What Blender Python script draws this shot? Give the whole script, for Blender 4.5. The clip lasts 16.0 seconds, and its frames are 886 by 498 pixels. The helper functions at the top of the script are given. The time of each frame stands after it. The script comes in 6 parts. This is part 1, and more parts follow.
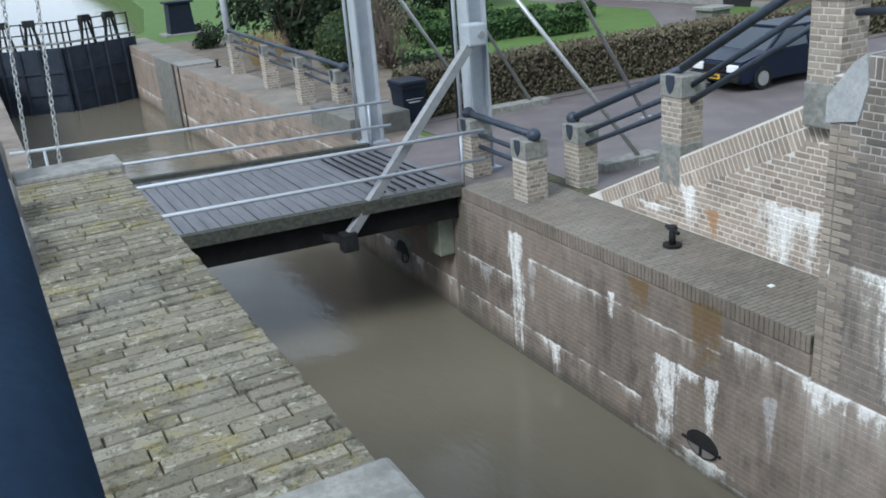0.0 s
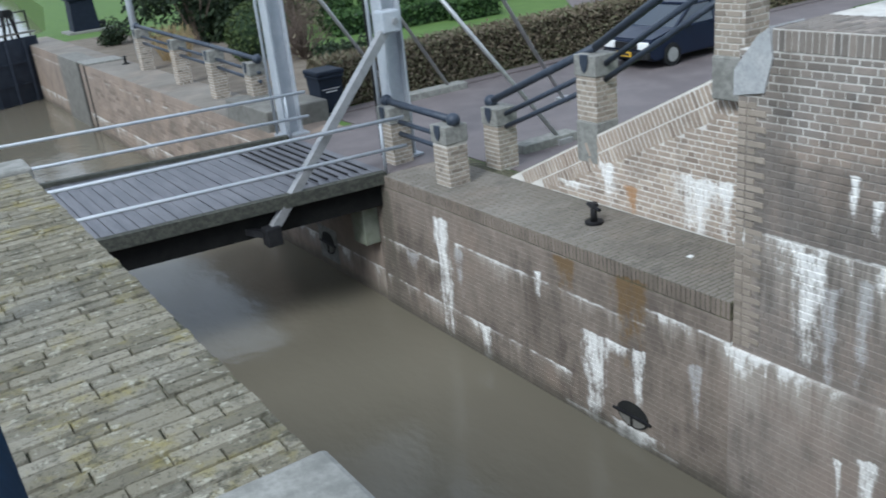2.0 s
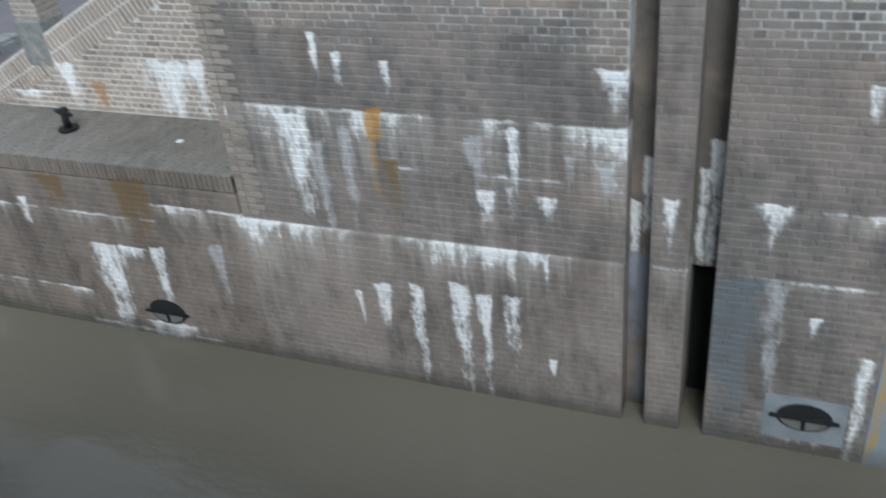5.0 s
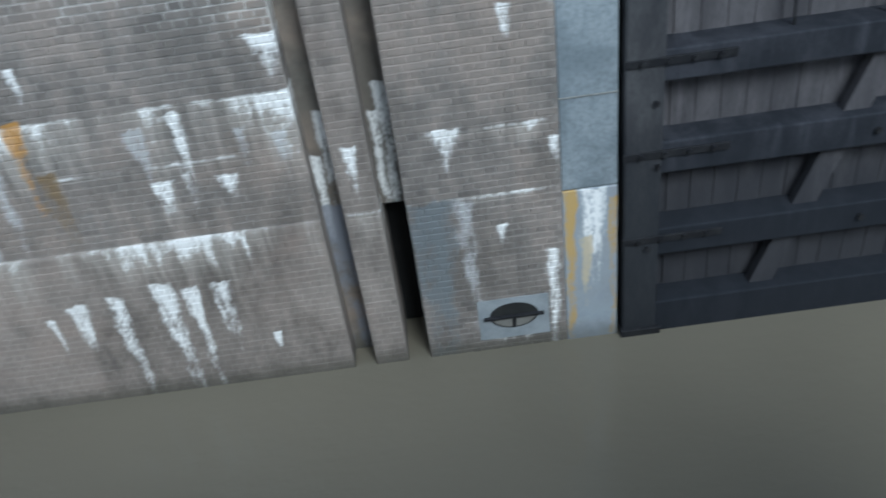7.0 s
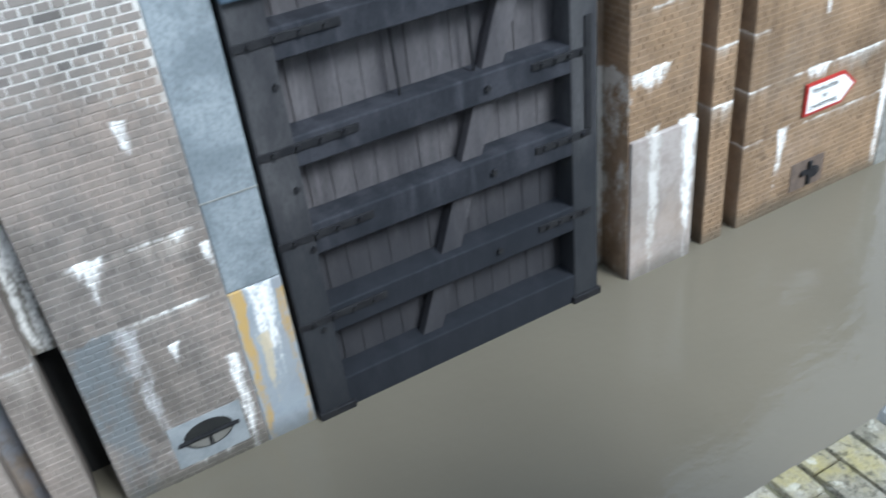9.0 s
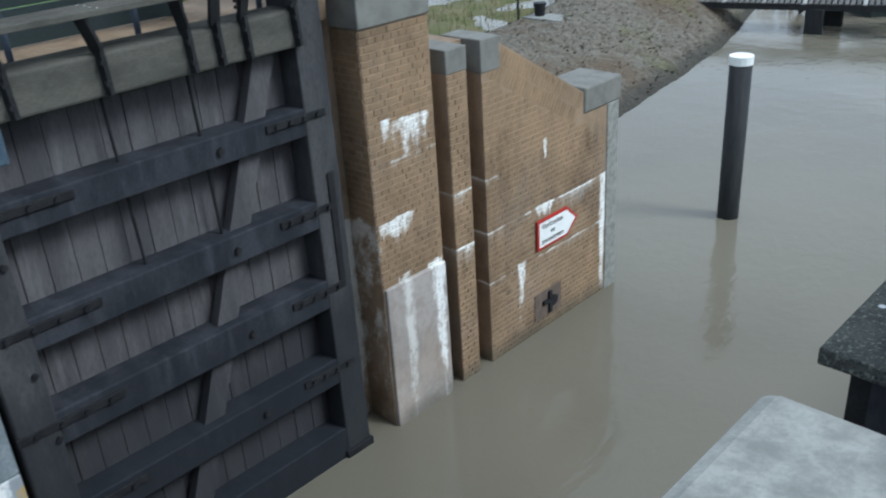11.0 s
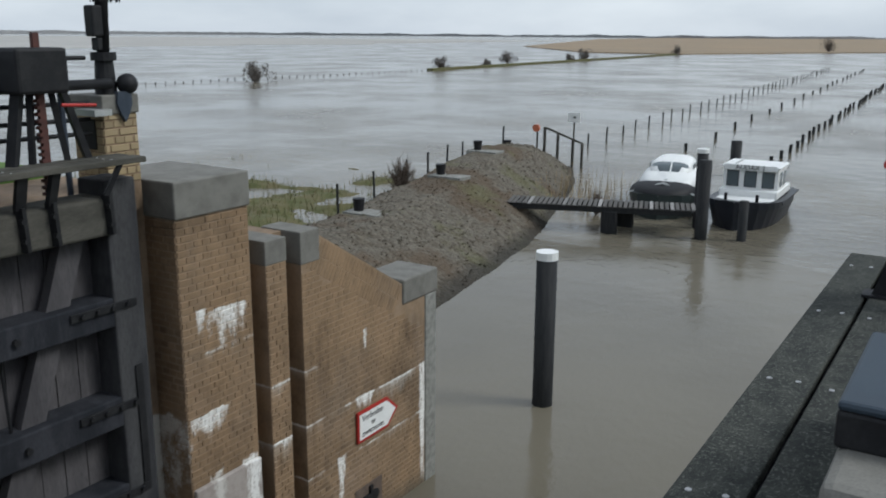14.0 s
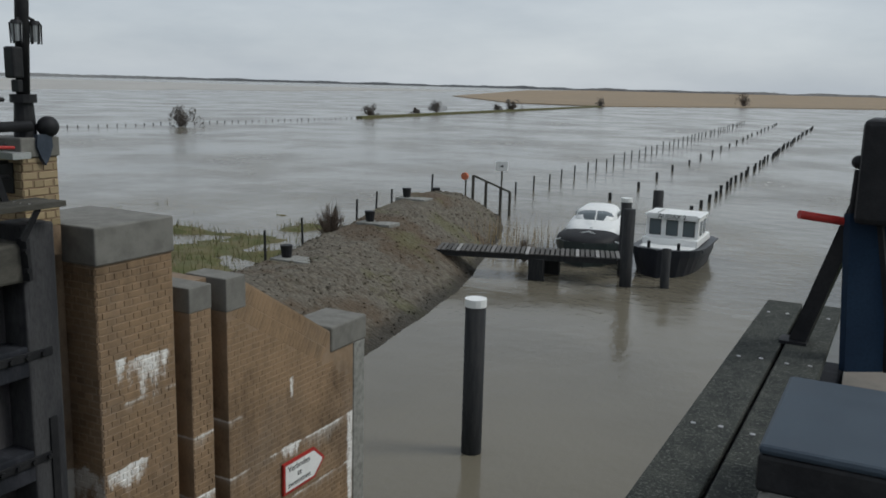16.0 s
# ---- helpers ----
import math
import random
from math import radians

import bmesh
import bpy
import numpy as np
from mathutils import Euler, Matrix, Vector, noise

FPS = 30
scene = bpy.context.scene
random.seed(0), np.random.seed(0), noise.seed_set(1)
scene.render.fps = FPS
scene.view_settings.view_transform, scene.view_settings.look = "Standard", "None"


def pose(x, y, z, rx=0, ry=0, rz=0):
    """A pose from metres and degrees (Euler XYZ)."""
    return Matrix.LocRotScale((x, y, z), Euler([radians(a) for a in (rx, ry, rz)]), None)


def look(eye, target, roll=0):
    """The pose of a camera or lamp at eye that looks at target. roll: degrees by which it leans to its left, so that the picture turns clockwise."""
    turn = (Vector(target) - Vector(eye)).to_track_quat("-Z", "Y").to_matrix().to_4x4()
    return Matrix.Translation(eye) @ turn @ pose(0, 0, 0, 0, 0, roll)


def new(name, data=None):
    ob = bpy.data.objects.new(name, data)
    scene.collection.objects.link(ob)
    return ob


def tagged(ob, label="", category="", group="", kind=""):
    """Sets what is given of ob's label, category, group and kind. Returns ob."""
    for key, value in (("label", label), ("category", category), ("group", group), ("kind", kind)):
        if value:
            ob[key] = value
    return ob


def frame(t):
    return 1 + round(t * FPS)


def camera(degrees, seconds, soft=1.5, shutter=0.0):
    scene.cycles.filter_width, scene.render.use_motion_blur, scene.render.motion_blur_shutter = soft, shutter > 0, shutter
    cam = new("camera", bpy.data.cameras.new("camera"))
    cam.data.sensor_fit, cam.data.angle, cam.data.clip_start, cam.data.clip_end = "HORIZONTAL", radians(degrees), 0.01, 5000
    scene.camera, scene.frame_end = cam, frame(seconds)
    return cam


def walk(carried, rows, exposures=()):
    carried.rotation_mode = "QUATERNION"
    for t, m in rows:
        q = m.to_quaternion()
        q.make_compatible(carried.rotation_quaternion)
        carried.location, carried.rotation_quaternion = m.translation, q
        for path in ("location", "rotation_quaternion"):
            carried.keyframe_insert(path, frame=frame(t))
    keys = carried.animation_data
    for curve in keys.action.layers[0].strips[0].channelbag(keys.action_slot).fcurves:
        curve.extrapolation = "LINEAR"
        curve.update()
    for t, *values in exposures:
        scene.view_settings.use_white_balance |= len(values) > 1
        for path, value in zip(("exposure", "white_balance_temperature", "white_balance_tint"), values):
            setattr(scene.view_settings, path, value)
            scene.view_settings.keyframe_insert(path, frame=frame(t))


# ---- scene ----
cam = camera(53.5, 16.0, soft=1.75, shutter=0.55)
PATH = [
    (0.0, pose(0, 0, 7, 69.77, 4.46, -28.54)),
    (0.5, pose(0, 0, 7, 69.62, 4.80, -29.43)),
    (1.0, pose(0, 0, 7, 69.37, 5.15, -30.29)),
    (1.5, pose(0, 0, 7, 69.01, 5.54, -31.49)),
    (2.0, pose(0, 0, 7, 68.43, 5.72, -34.19)),
    (2.5, pose(0, 0, 7, 67.70, 5.62, -37.97)),
    (3.0, pose(0, 0, 7, 66.87, 5.45, -43.35)),
    (3.5, pose(0, 0, 7, 66.09, 5.31, -50.47)),
    (4.0, pose(0, 0, 7, 65.17, 5.02, -58.37)),
    (4.5, pose(0, 0, 7, 62.42, 5.19, -64.23)),
    (4.7, pose(0, 0, 7, 60.11, 5.42, -66.12)),
    (6.8, pose(0, 0, 7, 52.24, 6.61, -91.36)),
    (7.0, pose(0, 0, 7, 52.36, 6.60, -94.05)),
    (7.5, pose(0, 0, 7, 52.73, 6.58, -100.51)),
    (8.0, pose(0, 0, 7, 53.19, 6.63, -107.53)),
    (8.5, pose(0, 0, 7, 54.01, 6.39, -113.79)),
    (9.0, pose(0, 0, 7, 55.49, 5.73, -119.92)),
    (9.5, pose(0, 0, 7, 57.53, 5.10, -124.99)),
    (10.0, pose(0, 0, 7, 59.90, 4.49, -129.71)),
    (10.2, pose(0, 0, 7, 60.80, 4.32, -131.38)),
    (12.3, pose(0, 0, 7, 69.20, 1.60, -141.96)),
    (12.5, pose(0, 0, 7, 70.07, 1.37, -142.65)),
    (13.0, pose(0, 0, 7, 72.32, 0.68, -144.26)),
    (13.5, pose(0, 0, 7, 74.37, 0.16, -145.84)),
    (14.0, pose(0, 0, 7, 76.22, -0.33, -147.56)),
    (14.5, pose(0, 0, 7, 77.53, -0.73, -149.16)),
    (15.0, pose(0, 0, 7, 78.51, -1.17, -150.91)),
    (15.5, pose(0, 0, 7, 79.03, -1.38, -151.95)),
    (16.0, pose(0, 0, 7, 79.35, -1.41, -152.06)),
]
EXPOSURES = [(0.0, 1.0, 5800, 5), (2.5, 0.95, 5750, 5), (4.5, 0.8, 5700, 5), (7.0, 1.02, 5400, 2), (8.0, 1.2, 5450, 3), (9.0, 1.68, 5600, 5), (9.5, 1.6, 5600, 4), (10.2, 1.3, 5550, 3), (12.5, 0.8, 5700, 2), (14.0, 0.38, 6150, 6), (16.0, 0.02, 6350, 6)]
walk(cam, PATH, EXPOSURES)

# ---- light: an overcast winter sky ----
world = bpy.data.worlds.new("overcast_sky")
scene.world = world
world.use_nodes = True
wn, wl = world.node_tree.nodes, world.node_tree.links
wn.clear()
SUN_EL, SUN_ROT = radians(44), radians(246)
sky = wn.new("ShaderNodeTexSky")
sky.sky_type, sky.sun_disc, sky.sun_elevation, sky.sun_rotation = "NISHITA", False, SUN_EL, SUN_ROT
tc = wn.new("ShaderNodeTexCoord")
mp = wn.new("ShaderNodeMapping")
mp.inputs["Scale"].default_value = (1.6, 1.6, 6.0)
cn = wn.new("ShaderNodeTexNoise")
cn.inputs["Scale"].default_value, cn.inputs["Detail"].default_value, cn.inputs["Roughness"].default_value = 1.7, 7, 0.55
cr = wn.new("ShaderNodeValToRGB")
cr.color_ramp.elements[0].position, cr.color_ramp.elements[1].position = 0.3, 0.72
cr.color_ramp.elements[0].color, cr.color_ramp.elements[1].color = (4.9, 5.35, 6.1, 1), (7.4, 7.7, 8.2, 1)
mx = wn.new("ShaderNodeMixRGB")
mx.inputs[0].default_value = 0.88
bg = wn.new("ShaderNodeBackground")
bg.inputs["Strength"].default_value = 0.085
wo = wn.new("ShaderNodeOutputWorld")
wl.new(tc.outputs["Generated"], mp.inputs["Vector"])
wl.new(mp.outputs[0], cn.inputs["Vector"])
wl.new(cn.outputs["Fac"], cr.inputs["Fac"])
wl.new(sky.outputs[0], mx.inputs[1])
wl.new(cr.outputs[0], mx.inputs[2])
wl.new(mx.outputs[0], bg.inputs["Color"])
wl.new(bg.outputs[0], wo.inputs["Surface"])
sun = new("sun", bpy.data.lights.new("sun", "SUN"))
sun.data.energy, sun.data.angle, sun.data.color = 1.45, radians(20), (1.0, 0.98, 0.95)
sun.matrix_world = look((-20, -9, 21), (0, 0, 0))


# ---- materials ----
class Graph:
    """Short-hand for building a node material."""

    def __init__(self, name):
        self.m = bpy.data.materials.new(name)
        self.m.use_nodes = True
        self.n, self.l = self.m.node_tree.nodes, self.m.node_tree.links
        self.p = self.n["Principled BSDF"]
        self.pos = self.n.new("ShaderNodeNewGeometry").outputs["Position"]

    def put(self, socket, v):
        if isinstance(v, (int, float)):
            socket.default_value = v
        elif isinstance(v, tuple):
            socket.default_value = (*v, 1) if len(v) == 3 and socket.type == "RGBA" else v
        else:
            self.l.new(v, socket)

    def math(self, op, a, b=0.0, c=0.0, clamp=False):
        n = self.n.new("ShaderNodeMath")
        n.operation, n.use_clamp = op, clamp
        for s, v in zip(n.inputs, (a, b, c)):
            self.put(s, v)
        return n.outputs[0]

    def noise(self, scale, detail=4.0, rough=0.6, stretch=(1, 1, 1), shift=(0, 0, 0)):
        m = self.n.new("ShaderNodeMapping")
        m.inputs["Scale"].default_value, m.inputs["Location"].default_value = stretch, shift
        self.l.new(self.pos, m.inputs["Vector"])
        n = self.n.new("ShaderNodeTexNoise")
        n.inputs["Scale"].default_value, n.inputs["Detail"].default_value, n.inputs["Roughness"].default_value = scale, detail, rough
        self.l.new(m.outputs[0], n.inputs["Vector"])
        return n.outputs["Fac"]

    def ramp(self, fac, *stops):
        n = self.n.new("ShaderNodeValToRGB")
        e = n.color_ramp.elements
        while len(e) < len(stops):
            e.new(0.5)
        for x, (at, col) in zip(e, stops):
            x.position, x.color = at, (*col, 1) if isinstance(col, tuple) else (col, col, col, 1)
        self.put(n.inputs["Fac"], fac)
        return n.outputs["Color"]

    def step(self, fac, lo, hi):
        n = self.n.new("ShaderNodeMapRange")
        n.interpolation_type = "SMOOTHSTEP"
        self.put(n.inputs[0], fac)
        n.inputs[1].default_value, n.inputs[2].default_value = lo, hi
        return n.outputs[0]

    def mix(self, fac, a, b, kind="MIX"):
        n = self.n.new("ShaderNodeMixRGB")
        n.blend_type = kind
        for s, v in zip(n.inputs, (fac, a, b)):
            self.put(s, v)
        return n.outputs[0]

    def axes(self):
        n = self.n.new("ShaderNodeSeparateXYZ")
        self.l.new(self.pos, n.inputs[0])
        return n.outputs

    def chance(self):
        """A random number for each piece, whether an object of its own or an island of a joined mesh."""
        g = self.n.new("ShaderNodeNewGeometry").outputs["Random Per Island"]
        o = self.n.new("ShaderNodeObjectInfo").outputs["Random"]
        return self.math("FRACT", self.math("ADD", g, o))

    def bump(self, height, strength, distance=0.01):
        n = self.n.new("ShaderNodeBump")
        n.inputs["Strength"].default_value, n.inputs["Distance"].default_value = strength, distance
        self.put(n.inputs["Height"], height)
        self.l.new(n.outputs[0], self.p.inputs["Normal"])

    def done(self, colour, rough=0.8, metal=0.0, spec=0.4):
        self.put(self.p.inputs["Base Color"], colour)
        self.put(self.p.inputs["Roughness"], rough)
        self.put(self.p.inputs["Metallic"], metal)
        self.put(self.p.inputs["Specular IOR Level"], spec)
        return self.m


def plain(name, a, b, scale=6.0, rough=0.75, metal=0.0, bump=0.3, fine=70.0, spec=0.4, stretch=(1, 1, 1)):
    """Two tones in patches, fine grain over them, and a relief."""
    g = Graph(name)
    big, small = g.noise(scale, 5, 0.65, stretch), g.noise(fine, 3, 0.6, stretch)
    c = g.mix(g.step(big, 0.35, 0.68), a, b)
    c = g.mix(g.math("MULTIPLY", g.step(small, 0.35, 0.75), 0.45), c, tuple(0.55 * v for v in a))
    g.bump(g.math("ADD", g.math("MULTIPLY", big, 0.6), small), bump, 0.006)
    return g.done(c, g.math("ADD", g.math("MULTIPLY", big, 0.25), rough - 0.12), metal, spec)


WHITE, RUST, LICHEN, BLACK = (0.82, 0.81, 0.78), (0.36, 0.19, 0.06), (0.45, 0.36, 0.14), (0.05, 0.045, 0.04)


def masonry(name, dark, mid, light, ledges=(), stains=(), damp=0.0, mortar=False, dirt=0.5, grime=(0.16, 0.135, 0.11), silt=None, film=0.0):
    """Brick with a tone of its own for each piece, grime, a film of silt that hides the joints, and lime: ledges are (height, reach,
    amount, from y, to y), stains are (along y, top, width, length, colour)."""
    g = Graph(name)
    x, y, z = g.axes()
    big, mid_n, fine = g.noise(0.9, 5, 0.6), g.noise(7, 4, 0.65), g.noise(90, 3, 0.6)
    blot = g.noise(5.5, 6, 0.68, (1, 1, 0.62), (3, 1, 7))
    streak = g.noise(1.0, 6, 0.66, (1.0, 7.0, 0.8))
    patch = g.noise(1.3, 3, 0.55, (1, 1, 0.6), (4, 7, 2))
    fleck = g.noise(34, 3, 0.65, (1, 1, 0.7), (6, 2, 5))
    if mortar:
        c = g.mix(g.step(mid_n, 0.35, 0.7), mid, light)
    else:
        c = g.ramp(g.chance(), (0.0, dark), (0.3, mid), (0.75, mid), (1.0, light))
    c = g.mix(g.math("MULTIPLY", g.step(big, 0.42, 0.66), dirt), c, grime)
    c = g.mix(g.math("MULTIPLY", g.step(g.noise(1.0, 4, 0.6, (1, 2.2, 0.35), (7, 2, 0)), 0.5, 0.72), dirt * 0.8), c, tuple(0.62 * v for v in grime))
    c = g.mix(g.math("MULTIPLY", g.step(mid_n, 0.5, 0.8), 0.35), c, tuple(0.5 * v for v in dark))
    c = g.mix(g.math("MULTIPLY", g.step(g.noise(0.55, 5, 0.62, (1, 1, 1.4), (5, 5, 5)), 0.5, 0.68), dirt), c, tuple(min(0.5, v * s) for v, s in zip(grime, (2.15, 1.95, 1.85))))
    if silt is not None or film:
        base = g.math("ADD", g.math("MULTIPLY", g.noise(0.7, 5, 0.62, (1, 1, 0.8), (11, 2, 4)), 0.55), g.math("ADD", g.math("MULTIPLY", streak, 0.2), g.math("MULTIPLY", blot, 0.25)))
        tones = ((0.095, 0.084, 0.074), (0.185, 0.16, 0.14), (0.27, 0.222, 0.188)) if silt is not None else (tuple(0.5 * v for v in mid), mid, tuple(1.32 * v for v in mid))
        field = g.ramp(base, (0.42, tones[0]), (0.5, tones[1]), (0.58, tones[2]))
        field = g.mix(g.math("MULTIPLY", g.step(fleck, 0.5, 0.72), 0.35), field, tuple(0.6 * v for v in tones[0]))
        if silt is not None:
            line = g.math("ADD", z, g.math("MULTIPLY", g.math("SUBTRACT", g.noise(0.8, 5, 0.65, (1, 1, 1.3), (9, 3, 1)), 0.5), 2.6))
            low = g.math("SUBTRACT", 1.0, g.step(line, silt - 0.25, silt + 0.25))
            c = g.mix(g.math("MULTIPLY", low, 0.86 if mortar else 0.6), c, field)
        else:
            c = g.mix(g.math("MULTIPLY", g.step(patch, 0.2, 0.62), film), c, field)
    lime, haze = 0.0, 0.0
    for top, reach, amount, y0, y1 in ledges:
        span = g.math("MULTIPLY", g.step(g.math("MULTIPLY_ADD", patch, 0.3, y), y0 + 0.1, y0 + 0.2), g.math("SUBTRACT", 1.0, g.step(g.math("MULTIPLY_ADD", patch, 0.3, y), y1 + 0.1, y1 + 0.2)))
        down = g.math("SUBTRACT", g.math("MULTIPLY_ADD", blot, 0.07, top - 0.035), z)
        below = g.math("MULTIPLY", g.step(down, -0.01, 0.012), span)
        fall = g.math("MINIMUM", g.math("DIVIDE", down, reach), 3.0)
        s = g.math("ADD", g.math("ADD", g.math("MULTIPLY", streak, 0.42), g.math("MULTIPLY", blot, 0.5)), g.math("ADD", g.math("MULTIPLY", patch, 0.5), g.math("MULTIPLY", fleck, 0.14)))
        s = g.math("SUBTRACT", s, g.math("MULTIPLY", fall, 0.16))
        lime = g.math("MAXIMUM", lime, g.math("MULTIPLY", g.step(s, 0.8 - amount, 0.92 - amount), below))
        haze = g.math("MAXIMUM", haze, g.math("MULTIPLY", g.math("MULTIPLY", g.step(g.math("SUBTRACT", g.math("ADD", g.math("MULTIPLY", streak, 0.5), g.math("MULTIPLY", patch, 0.5)), g.math("MULTIPLY", fall, 0.1)), 0.4 - amount, 0.62 - amount), below), 0.5))
        edge = g.math("MULTIPLY", g.math("SUBTRACT", 1.0, g.step(down, 0.012, 0.04)), below)
        lime = g.math("MAXIMUM", lime, g.math("MULTIPLY", edge, g.step(g.math("ADD", g.math("MULTIPLY", patch, 0.5), g.math("MULTIPLY", blot, 0.5)), 0.44 - amount * 0.6, 0.58 - amount * 0.6)))
    c = g.mix(haze, c, (0.47, 0.43, 0.375))
    worn = g.step(g.math("ADD", g.math("MULTIPLY", g.noise(1.0, 5, 0.75, (1.0, 18.0, 2.5), (1, 4, 8)), 0.6), g.math("MULTIPLY", fleck, 0.4)), 0.33, 0.52)
    c = g.mix(g.math("MULTIPLY", g.math("MULTIPLY", lime, worn), 0.85), c, WHITE)
    wob = g.math("MULTIPLY", g.math("SUBTRACT", g.noise(4.0, 5, 0.65, (1, 1, 0.6), (0, 5, 0)), 0.5), 0.3)
    ragged = g.math("ADD", g.math("ADD", g.math("MULTIPLY", blot, 0.8), g.math("MULTIPLY", streak, 0.8)), g.math("MULTIPLY", fleck, 0.3))
    for at, top, width, length, colour in stains:
        dy = g.math("DIVIDE", g.math("ABSOLUTE", g.math("SUBTRACT", g.math("MULTIPLY_ADD", wob, min(1.0, 0.35 + width), y), at)), width * 0.54)
        run = g.math("DIVIDE", g.math("SUBTRACT", g.math("MULTIPLY_ADD", wob, min(0.8, 0.2 + length), top), z), length)
        far = g.math("MAXIMUM", g.math("ADD", g.math("MULTIPLY", dy, dy), g.math("MULTIPLY", g.math("MAXIMUM", run, 0.0), 0.75)), g.math("MULTIPLY", run, -40.0))
        s = g.math("MULTIPLY_ADD", far, -0.36, ragged)
        m = g.math("MULTIPLY", g.math("MULTIPLY", g.step(s, 0.58, 0.88), worn if colour in (WHITE, PALE) else 0.95), 0.6 if colour == PALE else 0.88)
        c = g.mix(m, c, colour)
    if damp:
        low_part = g.math("SUBTRACT", 1.0, g.step(g.math("ADD", z, g.math("MULTIPLY", wob, 1.2)), 0.02, 0.3))
        c = g.mix(g.math("MULTIPLY", low_part, damp), c, (0.07, 0.065, 0.05))
    g.bump(g.math("ADD", mid_n, g.math("MULTIPLY", fine, 0.6)), 0.35, 0.006)
    return g.done(c, 0.85, 0.0, 0.3)


CHAMBER_LEDGES = ((3.5, 0.5, 0.07, 1.25, 5.8), (2.09, 0.4, 0.06, 0.6, 5.8), (2.9, 0.16, 0.01, 1.9, 3.7), (2.87, 0.15, 0.06, -0.95, 0.15), (2.1, 0.12, 0.0, -1.12, 0.43))
PALE = (0.5, 0.5, 0.5)
UPPER_STAINS = (
    (3.86, 3.5, 0.2, 0.8, (0.42, 0.21, 0.04)), (3.75, 2.95, 0.26, 0.85, (0.17, 0.115, 0.055)), (4.8, 3.4, 0.42, 0.95, WHITE), (4.55, 3.1, 0.2, 1.0, PALE), (4.2, 3.3, 0.22, 1.0, PALE),
    (2.42, 3.4, 0.2, 0.85, WHITE), (2.8, 3.3, 0.18, 0.5, PALE), (1.83, 3.2, 0.16, 0.5, PALE), (2.7, 2.72, 0.24, 0.25, WHITE), (2.07, 2.71, 0.22, 0.22, WHITE),
    (1.48, 3.1, 0.14, 0.42, PALE), (1.42, 4.06, 0.35, 0.25, WHITE), (0.9, 3.96, 0.22, 0.22, WHITE), (3.64, 4.05, 0.12, 0.35, WHITE), (4.4, 4.3, 0.14, 0.3, WHITE),
    (4.16, 4.1, 0.1, 0.35, WHITE), (-0.68, 4.05, 0.16, 0.25, WHITE), (0.88, 2.85, 0.16, 0.4, WHITE), (-0.02, 2.88, 0.34, 0.28, WHITE), (-1.07, 2.68, 0.13, 0.32, WHITE),
    (0.2, 2.06, 0.55, 2.2, (0.14, 0.155, 0.162)), (-0.13, 2.03, 0.22, 1.4, PALE), (-1.0, 1.28, 0.15, 1.3, WHITE), (-0.5, 1.72, 0.1, 0.25, WHITE), (-0.5, 0.24, 0.85, 0.12, WHITE),
)
LOWER_STAINS = (
    (4.33, 1.26, 0.13, 0.36, WHITE), (4.0, 1.4, 0.2, 0.6, WHITE), (3.6, 1.42, 0.2, 1.3, WHITE), (3.08, 1.54, 0.26, 1.25, WHITE), (2.8, 1.43, 0.15, 1.35, WHITE),
    (2.48, 1.46, 0.24, 0.6, WHITE), (2.1, 2.0, 0.08, 0.38, WHITE), (2.03, 0.7, 0.09, 0.22, WHITE), (0.88, 2.85, 0.16, 0.4, WHITE),
)
UPPER_LEDGES = CHAMBER_LEDGES[:1] + CHAMBER_LEDGES[2:]
LOWER_LEDGES = CHAMBER_LEDGES[:2]
brick_upper = masonry("upper_brick", (0.125, 0.115, 0.107), (0.225, 0.2, 0.178), (0.315, 0.272, 0.238), UPPER_LEDGES, UPPER_STAINS, 0.7, dirt=0.5, silt=4.42)
mortar_upper = masonry("upper_mortar", (0.42, 0.4, 0.37), (0.54, 0.52, 0.48), (0.68, 0.66, 0.62), UPPER_LEDGES, UPPER_STAINS, 0.7, mortar=True, dirt=0.4, silt=4.42)
brick_chamber = masonry("chamber_brick", (0.17, 0.148, 0.13), (0.235, 0.2, 0.172), (0.285, 0.245, 0.212), LOWER_LEDGES, LOWER_STAINS, 0.7, dirt=0.6, grime=(0.135, 0.115, 0.1), film=0.8)
mortar_chamber = masonry("chamber_mortar", (0.24, 0.21, 0.18), (0.24, 0.208, 0.18), (0.31, 0.275, 0.24), LOWER_LEDGES, LOWER_STAINS, 0.7, mortar=True, dirt=0.6, grime=(0.135, 0.115, 0.1), film=0.85)
QUAY_LEDGES = ((2.1, 0.25, 0.03, 5.7, 7.0), (1.86, 0.15, 0.05, 7.0, 11.2), (1.36, 0.15, 0.03, 11.3, 13.6), (0.6, 0.15, 0.05, 8.5, 13.6), (0.1, 0.08, 0.1, 6.5, 8.6))
QUAY_STAINS = (
    (11.55, 2.15, 0.45, 2.1, WHITE), (11.1, 1.75, 0.3, 0.55, PALE), (10.5, 0.6, 0.3, 0.6, WHITE), (9.1, 1.97, 0.16, 0.38, WHITE), (7.95, 1.38, 0.5, 1.4, WHITE), (7.55, 1.4, 0.6, 0.14, WHITE), (7.15, 1.42, 0.26, 0.8, WHITE), (7.2, 0.24, 0.95, 0.3, WHITE),
    (7.25, 2.4, 0.7, 1.0, (0.15, 0.095, 0.04)), (8.5, 2.35, 0.6, 0.4, (0.15, 0.095, 0.04)), (12.6, 1.3, 0.4, 0.3, PALE), (6.2, 1.6, 0.2, 0.5, PALE), (13.35, 2.3, 0.5, 2.2, (0.1, 0.09, 0.07)),
)
